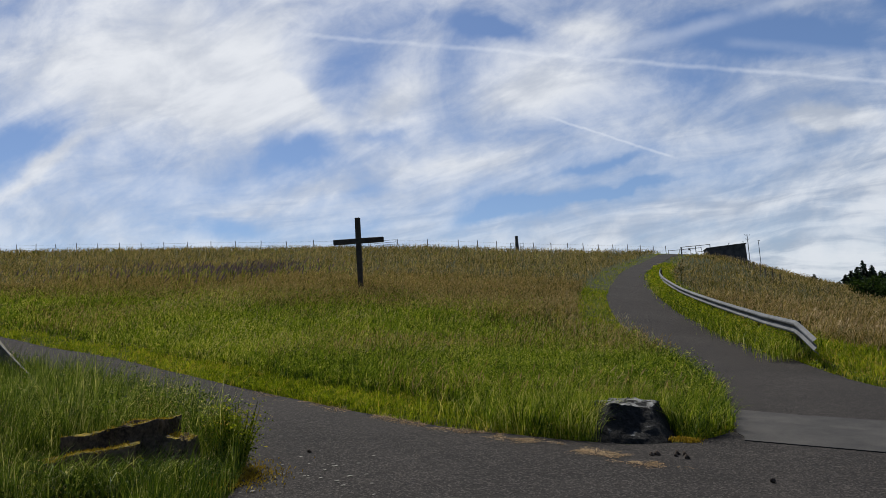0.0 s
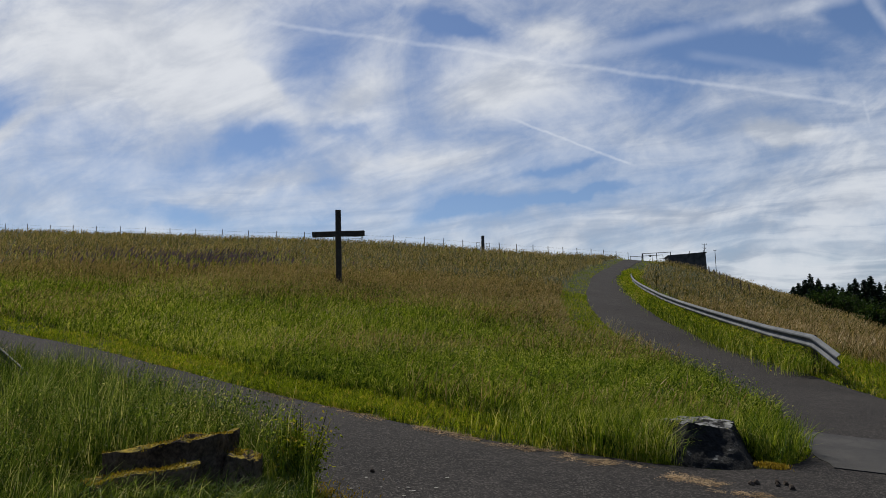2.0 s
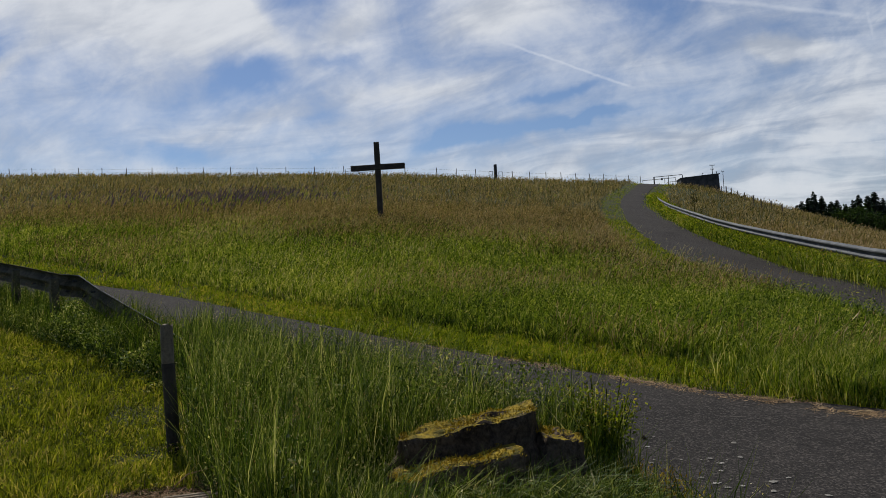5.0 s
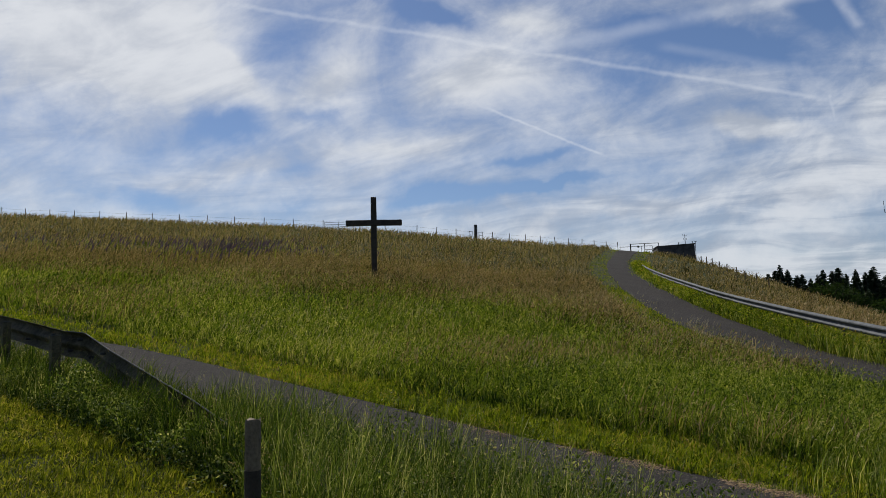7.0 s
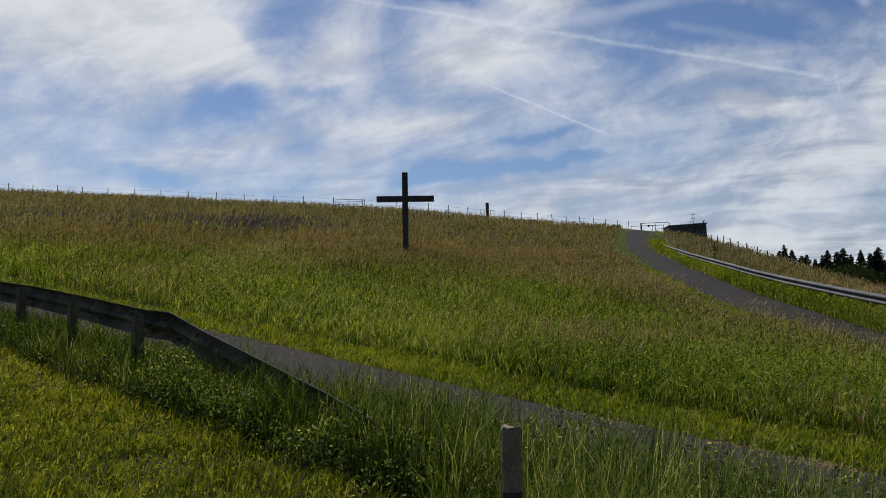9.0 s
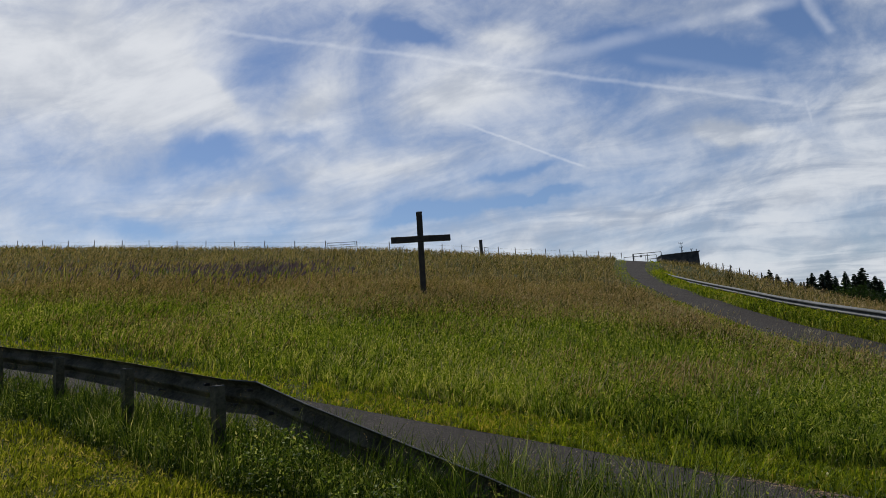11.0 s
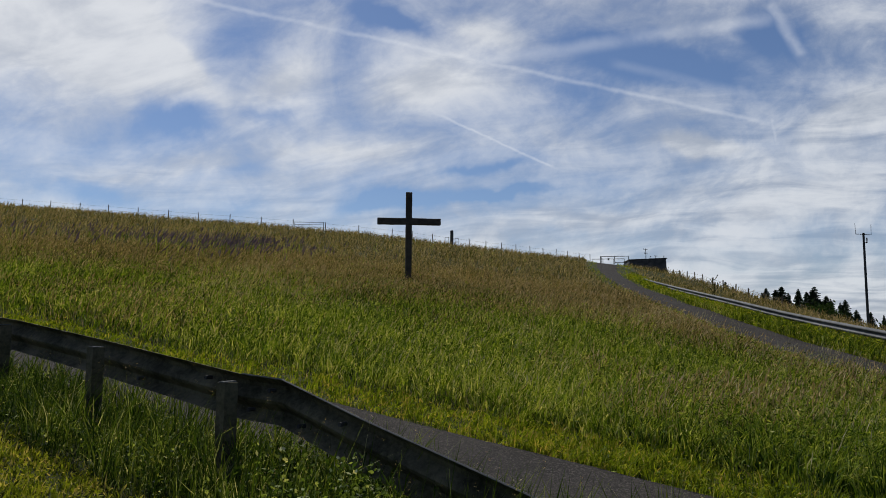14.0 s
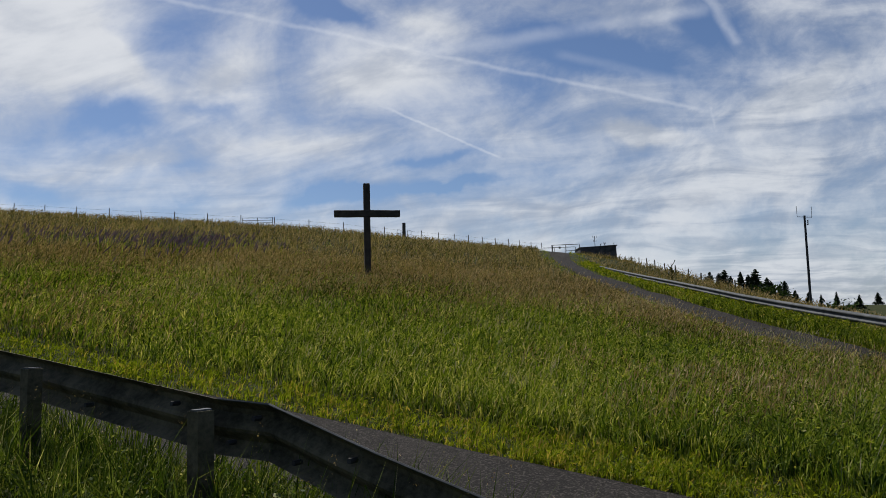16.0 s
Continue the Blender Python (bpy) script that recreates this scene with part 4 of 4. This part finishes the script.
def panicles(name, tip, count, spread, size, mat, label):
    """Loose flowering heads: small grains strewn round the tip of each stem."""
    at = np.repeat(tip, count, 0) + rng.normal(0, 1, (len(tip) * count, 3)) * np.array([spread, spread, spread * 1.5]) - np.array([0, 0, spread])
    n = len(at)
    leaves(name, at[:, 0], at[:, 1], at[:, 2], size * rng.uniform(0.6, 1.4, n), mat, label, "grass", 0.24)


def leaves(name, x, y, z, size, mat, label, category, slim=0.13):
    """Small broad leaves at all angles, for weeds among the grass."""
    n = len(x)
    way = rng.normal(0, 1, (n, 3)) + np.array([0, 0, 0.3])
    way /= np.linalg.norm(way, axis=1)[:, None]
    side = np.cross(way, rng.normal(0, 1, (n, 3)))
    side /= np.linalg.norm(side, axis=1)[:, None] + 1e-6
    p = np.stack([x, y, z], -1)
    l, w = way * size[:, None], side * size[:, None] * slim
    co = np.stack([p, p + l * 0.55 + w, p + l, p + l * 0.45 - w], 1).astype(np.float32)
    me = bpy.data.meshes.new(name)
    me.vertices.add(4 * n)
    me.vertices.foreach_set("co", co.ravel())
    me.loops.add(4 * n)
    me.loops.foreach_set("vertex_index", np.arange(4 * n, dtype=np.int32))
    me.polygons.add(n)
    me.polygons.foreach_set("loop_start", np.arange(n, dtype=np.int32) * 4)
    me.update(calc_edges=True)
    me.validate()
    me.materials.append(mat)
    tagged(new(name, me), label, category, kind="stuff")


def sample(n, r0, r1, a0, a1):
    """Places that lie ever thinner with distance from the middle of the walk."""
    r = np.exp(rng.uniform(math.log(r0), math.log(r1), n))
    a = np.radians(rng.uniform(a0, a1, n))
    return -4.0 + r * np.sin(a), 1.5 + r * np.cos(a), r


spans = (sample(300000, 3.0, 150.0, -42, 42), sample(460000, 9.0, 44.0, -42, 43), sample(230000, 2.2, 14.0, -75, 10), sample(90000, 5.0, 16.0, -30, 60))
x, y, r = (np.concatenate(v) for v in zip(*spans))
off_road = ~inside(x, y, ROAD_LINE)
off_road &= (y < fence_y(x) + 12) & (np.hypot((x - 1.70) / 0.54, (y - 8.50) / 0.55) > 1)
in_meadow = inside(x, y, MEADOW_LINE)
d_far, d_left, d_right = to_line(x, y, FAR_LINE[:-4]), to_line(x, y, LEFT_LINE[3:]), to_line(x, y, RIGHT_LINE)
d_bar = to_line(x, y, BARRIER_LINE)
in_rough = inside(x, y, ROUGH_PATCH)
on_bank = ~in_meadow & (x > 4)
near_side = ~in_meadow & ~on_bank
ragged = 0.25 * wavy(x, y, 0.7, 1.0)
verge = off_road & ((in_meadow & ((d_far < 1.15 + ragged) | ((d_left < 1.5 + ragged) & (y > 24)))) | (on_bank & (d_right < 2.0 + ragged)))
meadow = off_road & in_meadow & ~verge
bank = off_road & on_bank & ~verge
between = near_side & ((to_line(x, y, NEAR_LINE[8:]) < 0.55))
hollow = (np.hypot((x + 4.5) / 0.45, (y - 6.72) / 0.2) < 1) | (np.hypot((x + 4.9) / 0.38, (y - 6.15) / 0.26) < 1)
tall = off_road & near_side & ~hollow & (((d_bar < 0.42 + ragged * 0.8)) | in_rough | between)
lawn = off_road & near_side & ~tall & ~hollow & (x < -1.7)
rising = np.clip((y + 0.25 * x - 25.0) / 9.0, 0, 1)
brown = rising * 0.90 - 0.02 + 0.20 * wavy(x, y, 7.0, 3.0) + 0.16 * wavy(x, y, 2.2, 5.0) + 0.30 * np.clip(1 - d_left / 5.0, 0, 1) * (y > 17) + 0.20 * np.exp(-((x + 1.0) / 5.0) ** 2 - ((y - 19.0) / 3.0) ** 2)
pick = rng.uniform(0, 1, len(x))
dry = pick < brown
tuft_a, tuft_b = cells(x, y, r, 1.0), cells(x, y, r, 2.0)
gap = (tuft_b < 0.30) & (rng.uniform(0, 1, len(x)) < 0.8)
lawn &= ~(gap & (rng.uniform(0, 1, len(x)) < 0.6))
verge, meadow, bank, tall = verge & ~gap, meadow & ~gap, bank & ~gap, tall & ~gap
lift_a = 0.5 + 0.85 * tuft_a
wide = 0.0046 + 0.00074 * r
rise = np.clip((np.minimum(d_far, np.where(y > 24, d_left, 9.0)) - 0.9) / 0.7, 0, 1)
rise = 0.55 + 0.45 * rise * rise * (3 - 2 * rise)
by_rock = np.clip((np.hypot((x + 3.0) / 1.2, (y - 5.9) * np.where(y > 6.3, 1.6, 1.0)) - 0.35) / 0.6, 0.45, 1)


def some(mask, part_=1.0):
    i = np.flatnonzero(mask)
    return i if part_ >= 1 else i[rng.uniform(0, 1, len(i)) < part_]


i = some(lawn)
bare = wavy(x[i], y[i], 0.55, 4.0) + 0.5 * wavy(x[i], y[i], 1.9, 2.0) > 0.52
i = i[~bare | (rng.uniform(0, 1, len(i)) < 0.3)]
blades("lawn", x[i], y[i], (0.03 + 0.12 * rng.uniform(0, 1, len(i)) ** 2) * (1 + 0.7 * wavy(x[i], y[i], 0.35)) * (1 + 0.3 * wavy(x[i], y[i], 1.1, 6.0)), wide[i] * 0.9, rng.uniform(0.1, 0.9, len(i)), M_LAWN, "short mown lawn with yellowed tufts", "grass")
i = some(verge)
blades("verge_grass", x[i], y[i], lift_a[i] * rng.uniform(0.05, 0.17, len(i)) * np.where(on_bank[i] & (d_right[i] > 0.45), 2.0, 1.0), wide[i], rng.uniform(0.1, 1.0, len(i)), M_VERGE, "bright green cut grass along the lane edge", "grass")
i = some(tall)
i, k2 = i[::2], i[1::2]
blades("tall_weeds", x[k2], y[k2], by_rock[k2] * lift_a[k2] * (0.12 + 0.48 * rng.uniform(0, 1, len(k2)) ** 1.1), wide[k2] * 0.7, rng.uniform(0.1, 0.6, len(k2)), M_WEED, "dark green weeds and grass round the barrier and boulder", "grass")
tip = blades("tall_grass", x[i], y[i], lift_a[i] * by_rock[i] * np.where(in_rough[i], np.interp(x[i], (-6.5, -5.2), (0.70, 1.0)), 0.62) * (0.20 + 0.60 * rng.uniform(0, 1, len(i))) * (1 + 0.25 * wavy(x[i], y[i], 0.9)), wide[i] * 0.55, rng.uniform(0.05, 0.55, len(i)), M_ROUGH, "tall uncut grass round the barrier and boulder", "grass")
j = rng.uniform(0, 1, len(i)) < 0.025
panicles("tall_grass_seed", tip[j], 7, 0.018, 0.013, M_PALE, "pale loose seed heads above the tall grass")
i = some(meadow & ~dry)
blades("meadow_grass", x[i], y[i], (0.75 + 0.4 * tuft_a[i]) * rise[i] * rng.uniform(0.14, 0.46, len(i)) * (1 + 0.18 * wavy(x[i], y[i], 2.5)), wide[i], rng.uniform(0.1, 0.95, len(i)), M_MEADOW, "long green meadow grass on the hillside", "grass")
i = some(meadow & dry)
tip = blades("dry_meadow_grass", x[i], y[i], (0.75 + 0.4 * tuft_a[i]) * rise[i] * rng.uniform(0.22, 0.60, len(i)) * np.interp(r[i], (30, 60), (1.0, 1.5)) * (1 + 0.2 * wavy(x[i], y[i], 2.5)), wide[i] * 0.95, rng.uniform(0.1, 0.95, len(i)), M_DRY, "long brownish flowering meadow grass below the crest", "grass")
j = rng.uniform(0, 1, len(i)) < 0.55
heads("meadow_seed_heads", tip[j], rng.uniform(0.06, 0.16, j.sum()), (0.008 + 0.0007 * r[i][j]), M_SEED, "reddish brown seed heads of the meadow grass", "grass")
i = some(bank)
tip = blades("bank_grass", x[i], y[i], lift_a[i] * rng.uniform(0.25, 0.65, len(i)), wide[i], rng.uniform(0.1, 0.9, len(i)), M_DRY, "long brownish grass on the bank above the barrier", "grass")
j = rng.uniform(0, 1, len(i)) < 0.5
heads("bank_seed_heads", tip[j], rng.uniform(0.08, 0.20, j.sum()), (0.010 + 0.0006 * r[i][j]), M_SEED, "reddish brown seed heads on the bank", "grass")
# leaflets and florets among the blades
for mask, share, mat, name, label, hi in ((meadow & ~dry, 0.38, M_MEADOW, "meadow_leaves", "small leaves and florets in the green meadow", 0.55), (meadow & dry, 0.30, M_DRY, "dry_meadow_leaves", "small dry leaves and florets in the brown meadow", 0.65),
                                          (verge, 0.40, M_VERGE, "verge_leaves", "small leaves in the cut verge", 0.20), (lawn, 0.40, M_LAWN, "lawn_leaves", "clover and small leaves in the lawn", 0.08), (bank, 0.3, M_DRY, "bank_leaves", "small dry leaves on the bank", 0.6)):
    i = some(mask, share)
    leaves(name, x[i] + rng.normal(0, 0.03, len(i)), y[i] + rng.normal(0, 0.03, len(i)), ground(x[i], y[i]) + hi * rise[i] * rng.uniform(0.25, 1.0, len(i)), (0.018 + 0.0021 * r[i]) * rng.uniform(0.5, 1.5, len(i)), mat, label, "grass")
# dark flower spikes in a patch beside the cross
n = 650
fx, fy = np.where(np.arange(n) % 3 > 0, rng.normal(-13.5, 1.8, n), rng.normal(-19.0, 4.5, n)), rng.normal(43.5, 3.5, n)
tip = blades("flower_stems", fx, fy, rng.uniform(0.6, 1.0, n), np.full(n, 0.03), rng.uniform(0, 0.2, n), M_MEADOW, "stems of dark purple meadow flowers", "flowers")
heads("flower_spikes", tip, rng.uniform(0.25, 0.45, n), np.full(n, 0.07), M_LUPIN, "dark purple flower spikes in the meadow", "flowers")
# pale nodding heads over the nearer meadow
n = 10000
fx, fy = rng.uniform(-12, 9, n), 10 + 24 * rng.uniform(0, 1, n) ** 0.7
keep = inside(fx, fy, MEADOW_LINE) & ~inside(fx, fy, ROAD_LINE) & (to_line(fx, fy, FAR_LINE) > 1.1) & (wavy(fx, fy, 4.0, 8.0) + 0.5 * wavy(fx, fy, 1.3, 2.0) > 0.10)
fx, fy = fx[keep], fy[keep]
n = len(fx)
tip = blades("nodding_stems", fx, fy, rng.uniform(0.38, 0.62, n), np.full(n, 0.004), rng.uniform(0.3, 1.0, n), M_MEADOW, "thin straw-coloured stems over the meadow", "grass")
heads("nodding_heads", tip, rng.uniform(0.09, 0.20, n), np.full(n, 0.011), M_PALE, "pale nodding seed heads over the meadow", "grass")

# fine flowering stems over the rough patch
n = 11000
fx, fy = rng.uniform(-6.6, -2.0, n), rng.uniform(4.8, 10.9, n)
keep = inside(fx, fy, ROUGH_PATCH) & (np.hypot((fx + 3.0) / 1.1, (fy - 6.0) / 0.75) > 1)
fx, fy = fx[keep], fy[keep]
n = len(fx)
tip = blades("fine_stems", fx, fy, rng.uniform(0.30, 0.72, n) * (0.85 + 0.3 * wavy(fx, fy, 0.7, 3.0)), np.full(n, 0.0038), rng.uniform(0.1, 0.8, n), M_WEED, "fine flowering grass stems over the rough patch", "grass")
j = rng.uniform(0, 1, n) < 0.45
panicles("fine_heads", tip[j], 6, 0.016, 0.012, M_SEED, "small brownish heads of flowering grass")
# uncut grass under the upper barrier
n = 34000
line = np.array(dense(upper_line[:-1], 0.02))
at = line[rng.integers(0, len(line), n)]
fx, fy = at[:, 0] + rng.normal(-0.05, 0.32, n), at[:, 1] + rng.normal(0, 0.1, n)
tops = np.clip(np.interp(fy, *BEAM_TOP) - 0.26 - ground(fx, fy), 0.35, 0.85)
blades("barrier_grass", fx, fy, tops * rng.uniform(0.4, 1.1, n), 0.005 + 0.0006 * fy, rng.uniform(0.1, 0.8, n), M_MEADOW, "uncut green grass under the hill lane barrier", "grass")
leaves("barrier_leaves", fx, fy + 0.05, ground(fx, fy) + tops * rng.uniform(0.2, 1.0, n), (0.02 + 0.002 * fy) * rng.uniform(0.6, 1.5, n), M_VERGE, "leafy growth under the hill lane barrier", "grass", 0.2)
# mown straw and grit swept along the lane's edge
line = dense([(-4.4, 12.7), (-2.6, 10.95), (-1.0, 9.38), (0.3, 8.45), (0.9, 7.95), (1.6, 7.25)], 0.02)
n = 8000
at = np.array(line)[(len(line) * rng.uniform(0, 1, n) ** 0.55).astype(int).clip(0, len(line) - 1)]
fx, fy = at[:, 0] + rng.normal(0, 0.09, n), at[:, 1] + rng.normal(0, 0.09, n) - 0.02
keep = wavy(fx, fy, 0.22, 3.0) + 0.6 * wavy(fx, fy, 0.6, 1.0) > -0.12
fx, fy = fx[keep], fy[keep]
n = len(fx)
blades("straw", fx, fy, rng.uniform(0.03, 0.11, n), np.full(n, 0.006), rng.uniform(0.9, 1.25, n), M_STRAW, "dry mown straw swept along the asphalt edge", "straw", ground(fx, fy) + 0.038, 0.12)
# moss mats at the foot of the boulders
n = 5000
which = rng.uniform(0, 1, n) < 0.7
fx = np.where(which, rng.normal(-2.28, 0.20, n), rng.normal(2.13, 0.07, n))
fy = np.where(which, rng.normal(6.42, 0.22, n), rng.normal(8.5, 0.06, n))
blades("moss", fx, fy, rng.uniform(0.012, 0.04, n), np.full(n, 0.012), rng.uniform(0.2, 1.0, n), M_MOSS, "yellow moss mat on the asphalt edge", "moss", ground(fx, fy) + 0.036)
# grass round the rock at the lane fork
n = 16000
fx, fy = rng.normal(1.4, 0.75, n), rng.normal(9.25, 0.55, n)
keep = inside(fx, fy, MEADOW_LINE) & (np.hypot((fx - 1.70) / 0.52, (fy - 8.55) / 0.60) > 1.0)
fx, fy = fx[keep], fy[keep]
n = len(fx)
blades("fork_grass", fx, fy, rng.uniform(0.15, 0.55, n), np.full(n, 0.008), rng.uniform(0.1, 1.0, n), M_MEADOW, "tall grass crowding the grey boulder", "grass")


n = 480000
fx, fy = rng.uniform(-13, -2, n), rng.uniform(4.5, 18, n)
keep = (inside(fx, fy, ROUGH_PATCH) | (to_line(fx, fy, BARRIER_LINE) < 0.5)) & (np.hypot((fx + 3.0) / 0.75, (fy - 6.15) / 0.5) > 1) & (np.hypot((fx + 4.5) / 0.45, (fy - 6.72) / 0.2) > 1) & (wavy(fx, fy, 0.5, 7.0) > -0.4)
fx, fy = fx[keep], fy[keep]
n = len(fx)
rough = inside(fx, fy, ROUGH_PATCH)
top = np.where(rough, np.interp(fx, (-6.5, -5.2), (0.46, 0.64)), 0.42) * np.clip(0.85 + 0.3 * wavy(fx, fy, 0.8, 9.0) + 0.25 * wavy(fx, fy, 0.23, 4.0), 0.3, 1.2)
up = top * rng.uniform(0.15, 1, n) * np.where((fy < 6.05) & (fx > -3.9), 0.42, 1.0)
pick = rng.uniform(0, 1, n) < np.where(rough, 0.62, 0.45)
for which, mat, name, label in ((pick, M_ROUGH, "leafy_weeds", "leafy green weeds and flowering grass in the rough"), (~pick, M_WEED, "broad_weeds", "leafy dark green weeds among the tall grass")):
    leaves(name, fx[which], fy[which], ground(fx[which], fy[which]) + up[which], rng.uniform(0.014, 0.040, which.sum()), mat, label, "weeds", 0.23)
# weeds that climb the sloping end of the barrier
n = 9000
line = np.array(dense([(-5.3, 8.75), (-8.3, 12.0)], 0.02))
at = line[rng.integers(0, len(line), n)]
fx, fy = at[:, 0] + rng.normal(-0.10, 0.12, n), at[:, 1] + rng.normal(-0.10, 0.12, n)
up = np.interp(fx, (-8.3, -5.3), (0.62, 0.30)) * rng.uniform(0.1, 1.0, n) * np.clip(0.65 + 0.6 * wavy(fx, fy, 0.35, 2.0), 0.2, 1.15)
leaves("climbing_weeds", fx, fy, ground(fx, fy) + up, rng.uniform(0.02, 0.042, n), M_ROUGH, "broad green weeds against the barrier's sunken end", "weeds", 0.32)
# grass stems that stand up before the lower barrier
n = 420
line = np.array(dense([(-6.0, 9.6), (-8.7, 12.45), (-12.7, 16.3), (-17.0, 19.8)], 0.02))
at = line[rng.integers(0, len(line), n)]
fx, fy = at[:, 0] + rng.normal(-0.16, 0.10, n), at[:, 1] + rng.normal(-0.16, 0.10, n)
tip = blades("barrier_stems", fx, fy, rng.uniform(0.45, 0.95, n), np.full(n, 0.0035), rng.uniform(0.2, 0.9, n), M_ROUGH, "thin stems before the lower barrier", "grass")
panicles("barrier_stem_heads", tip, 5, 0.012, 0.009, M_SEED, "pale loose heads before the lower barrier")
# arching grass that hangs before the mossy boulder
n = 2600
fx, fy = rng.uniform(-3.75, -2.30, n), rng.normal(5.84, 0.12, n)
blades("arching_grass", fx, fy, rng.uniform(0.18, 0.46, n), np.full(n, 0.0065), rng.uniform(0.5, 1.2, n), M_ROUGH, "half-dry arching grass before the mossy boulder", "grass")
n = 5200
fx, fy = rng.uniform(-3.9, -2.3, n), rng.normal(5.72, 0.14, n)
blades("boulder_grass", fx, fy, rng.uniform(0.12, 0.36, n), np.full(n, 0.0055), rng.uniform(0.3, 1.15, n), M_WEED, "dark grass at the foot of the mossy boulder", "grass")
# moss tufts on the boulder's upper faces
tufts = []
for ob in mossy_rock.children:
    m = mossy_rock.matrix_basis @ ob.matrix_basis
    for v in ob.data.vertices:
        p = m @ v.co
        if v.normal.z > 0.62 and noise.noise(p * 4.0) + 0.5 * noise.noise(p * 13.0) > -0.12:
            tufts.append(tuple(p))
tufts = np.repeat(np.array(tufts), 3, 0)
tufts = tufts + rng.normal(0, 0.012, tufts.shape) * np.array([1, 1, 0.1])
n = len(tufts)
blades("boulder_moss", tufts[:, 0], tufts[:, 1], rng.uniform(0.008, 0.028, n), np.full(n, 0.009), rng.uniform(0.2, 1.1, n), M_MOSS, "yellow moss tufts on the boulder", "moss", tufts[:, 2] - 0.004)
# dead brown litter round the slatted grate
n = 2600
fx, fy = rng.normal(-4.95, 0.22, n), rng.normal(6.15, 0.16, n)
blades("litter", fx, fy, rng.uniform(0.02, 0.09, n), np.full(n, 0.008), rng.uniform(0.9, 1.25, n), M_LITTER, "dead brown litter on bare soil", "straw", ground(fx, fy) + 0.012, 0.3)
grate = thing("slatted_grate", (-4.72, 6.12, height_at(-4.72, 6.12) + 0.005), 12, "weathered grey wooden grate of slats lying in the soil", "grate")
for i in range(7):
    part("slat", box_bm(0.36, 0.030, 0.030, (0, i * 0.052 - 0.16, 0.012), 0.004), M_POSTWOOD, grate)
for a in (-0.15, 0.15):
    part("bearer", box_bm(0.035, 0.38, 0.02, (a, 0, -0.006), 0.003), M_POSTWOOD, grate)
# pale flakes of worn paint and dust on the asphalt
n = 34
fx, fy = rng.normal(-1.5, 0.30, n), rng.normal(6.6, 0.4, n)
verts, faces = [], []
for a, b, size in zip(fx, fy, rng.uniform(0.006, 0.026, n)):
    k0, m = len(verts), 7
    ang = np.linspace(0, 6.283, m, endpoint=False) + rng.uniform(0, 1)
    rad = size * rng.uniform(0.5, 1.2, m)
    verts += [(a + 1.1 * q * math.cos(w), b + 1.1 * q * math.sin(w), height_at(a, b) + 0.041) for q, w in zip(rad, ang)]
    verts.append((a, b, height_at(a, b) + 0.044))
    faces += [(k0 + i, k0 + (i + 1) % m, k0 + m) for i in range(m)]
tagged(mesh_object("flakes", verts, faces, M_FLAKE), "pale worn flakes on the asphalt", "flakes", kind="stuff")
# dark clods dropped on the lane
clod = None
for a, b, size in ((1.60, 7.70, 0.022), (1.66, 7.73, 0.03), (1.87, 7.78, 0.028), (1.83, 7.68, 0.022), (1.93, 7.74, 0.026), (1.91, 7.58, 0.03), (2.38, 6.68, 0.024), (-1.78, 7.49, 0.022)):
    m = pose(a, b, height_at(a, b) + 0.035 + size * 0.55, 0, 0, a * 200)
    if clod is None:
        bm = bmesh.new()
        bmesh.ops.create_icosphere(bm, subdivisions=2, radius=0.027)
        roughen(bm, 0.014, 40.0)
        clod = tagged(part("clod", bm, M_BARK), "small dark clod of dung on the asphalt", "clod", "clods on the lane")
        clod.matrix_world = m
    else:
        copy_thing(clod, m).scale = [size / 0.027] * 3
stem = part("arching_stem", tube_bm([(-4.95, 6.42, height_at(-4.95, 6.42)), (-4.85, 6.44, height_at(-4.85, 6.44) + 0.09), (-4.65, 6.47, height_at(-4.65, 6.47) + 0.14), (-4.4, 6.5, height_at(-4.4, 6.5) + 0.13), (-4.15, 6.52, height_at(-4.15, 6.52) + 0.07)], [0.005, 0.005, 0.004, 0.003, 0.002], 5), M_STRAW)
tagged(stem, "bent pale dry stem over a dark hollow in the weeds", "stem")


def thistle(at, h):
    """A dry upright thistle with forked stalks."""
    rnd = random.Random(2)
    ob = thing("thistle", at, 0, "tall dark thistle beside the crash barrier", "plant")
    bm = tube_bm([(0, 0, -0.1), (0.02, 0, h * 0.5), (0, 0, h)], [0.03, 0.025, 0.012], 6)
    for i in range(11):
        z, a = h * rnd.uniform(0.45, 0.9), rnd.uniform(0, 6.28)
        l = h * rnd.uniform(0.12, 0.26)
        tube_bm([(0, 0, z), (math.cos(a) * l * 0.5, math.sin(a) * l * 0.5, z + l * 0.5), (math.cos(a) * l * 0.7, math.sin(a) * l * 0.7, z + l)], [0.014, 0.012, 0.03], 5, bm)
    part("stalk", bm, M_DRY, ob)
    return ob


thistle((12.95, 48.4, height_at(12.95, 48.4)), 5.72 - height_at(12.95, 48.4))
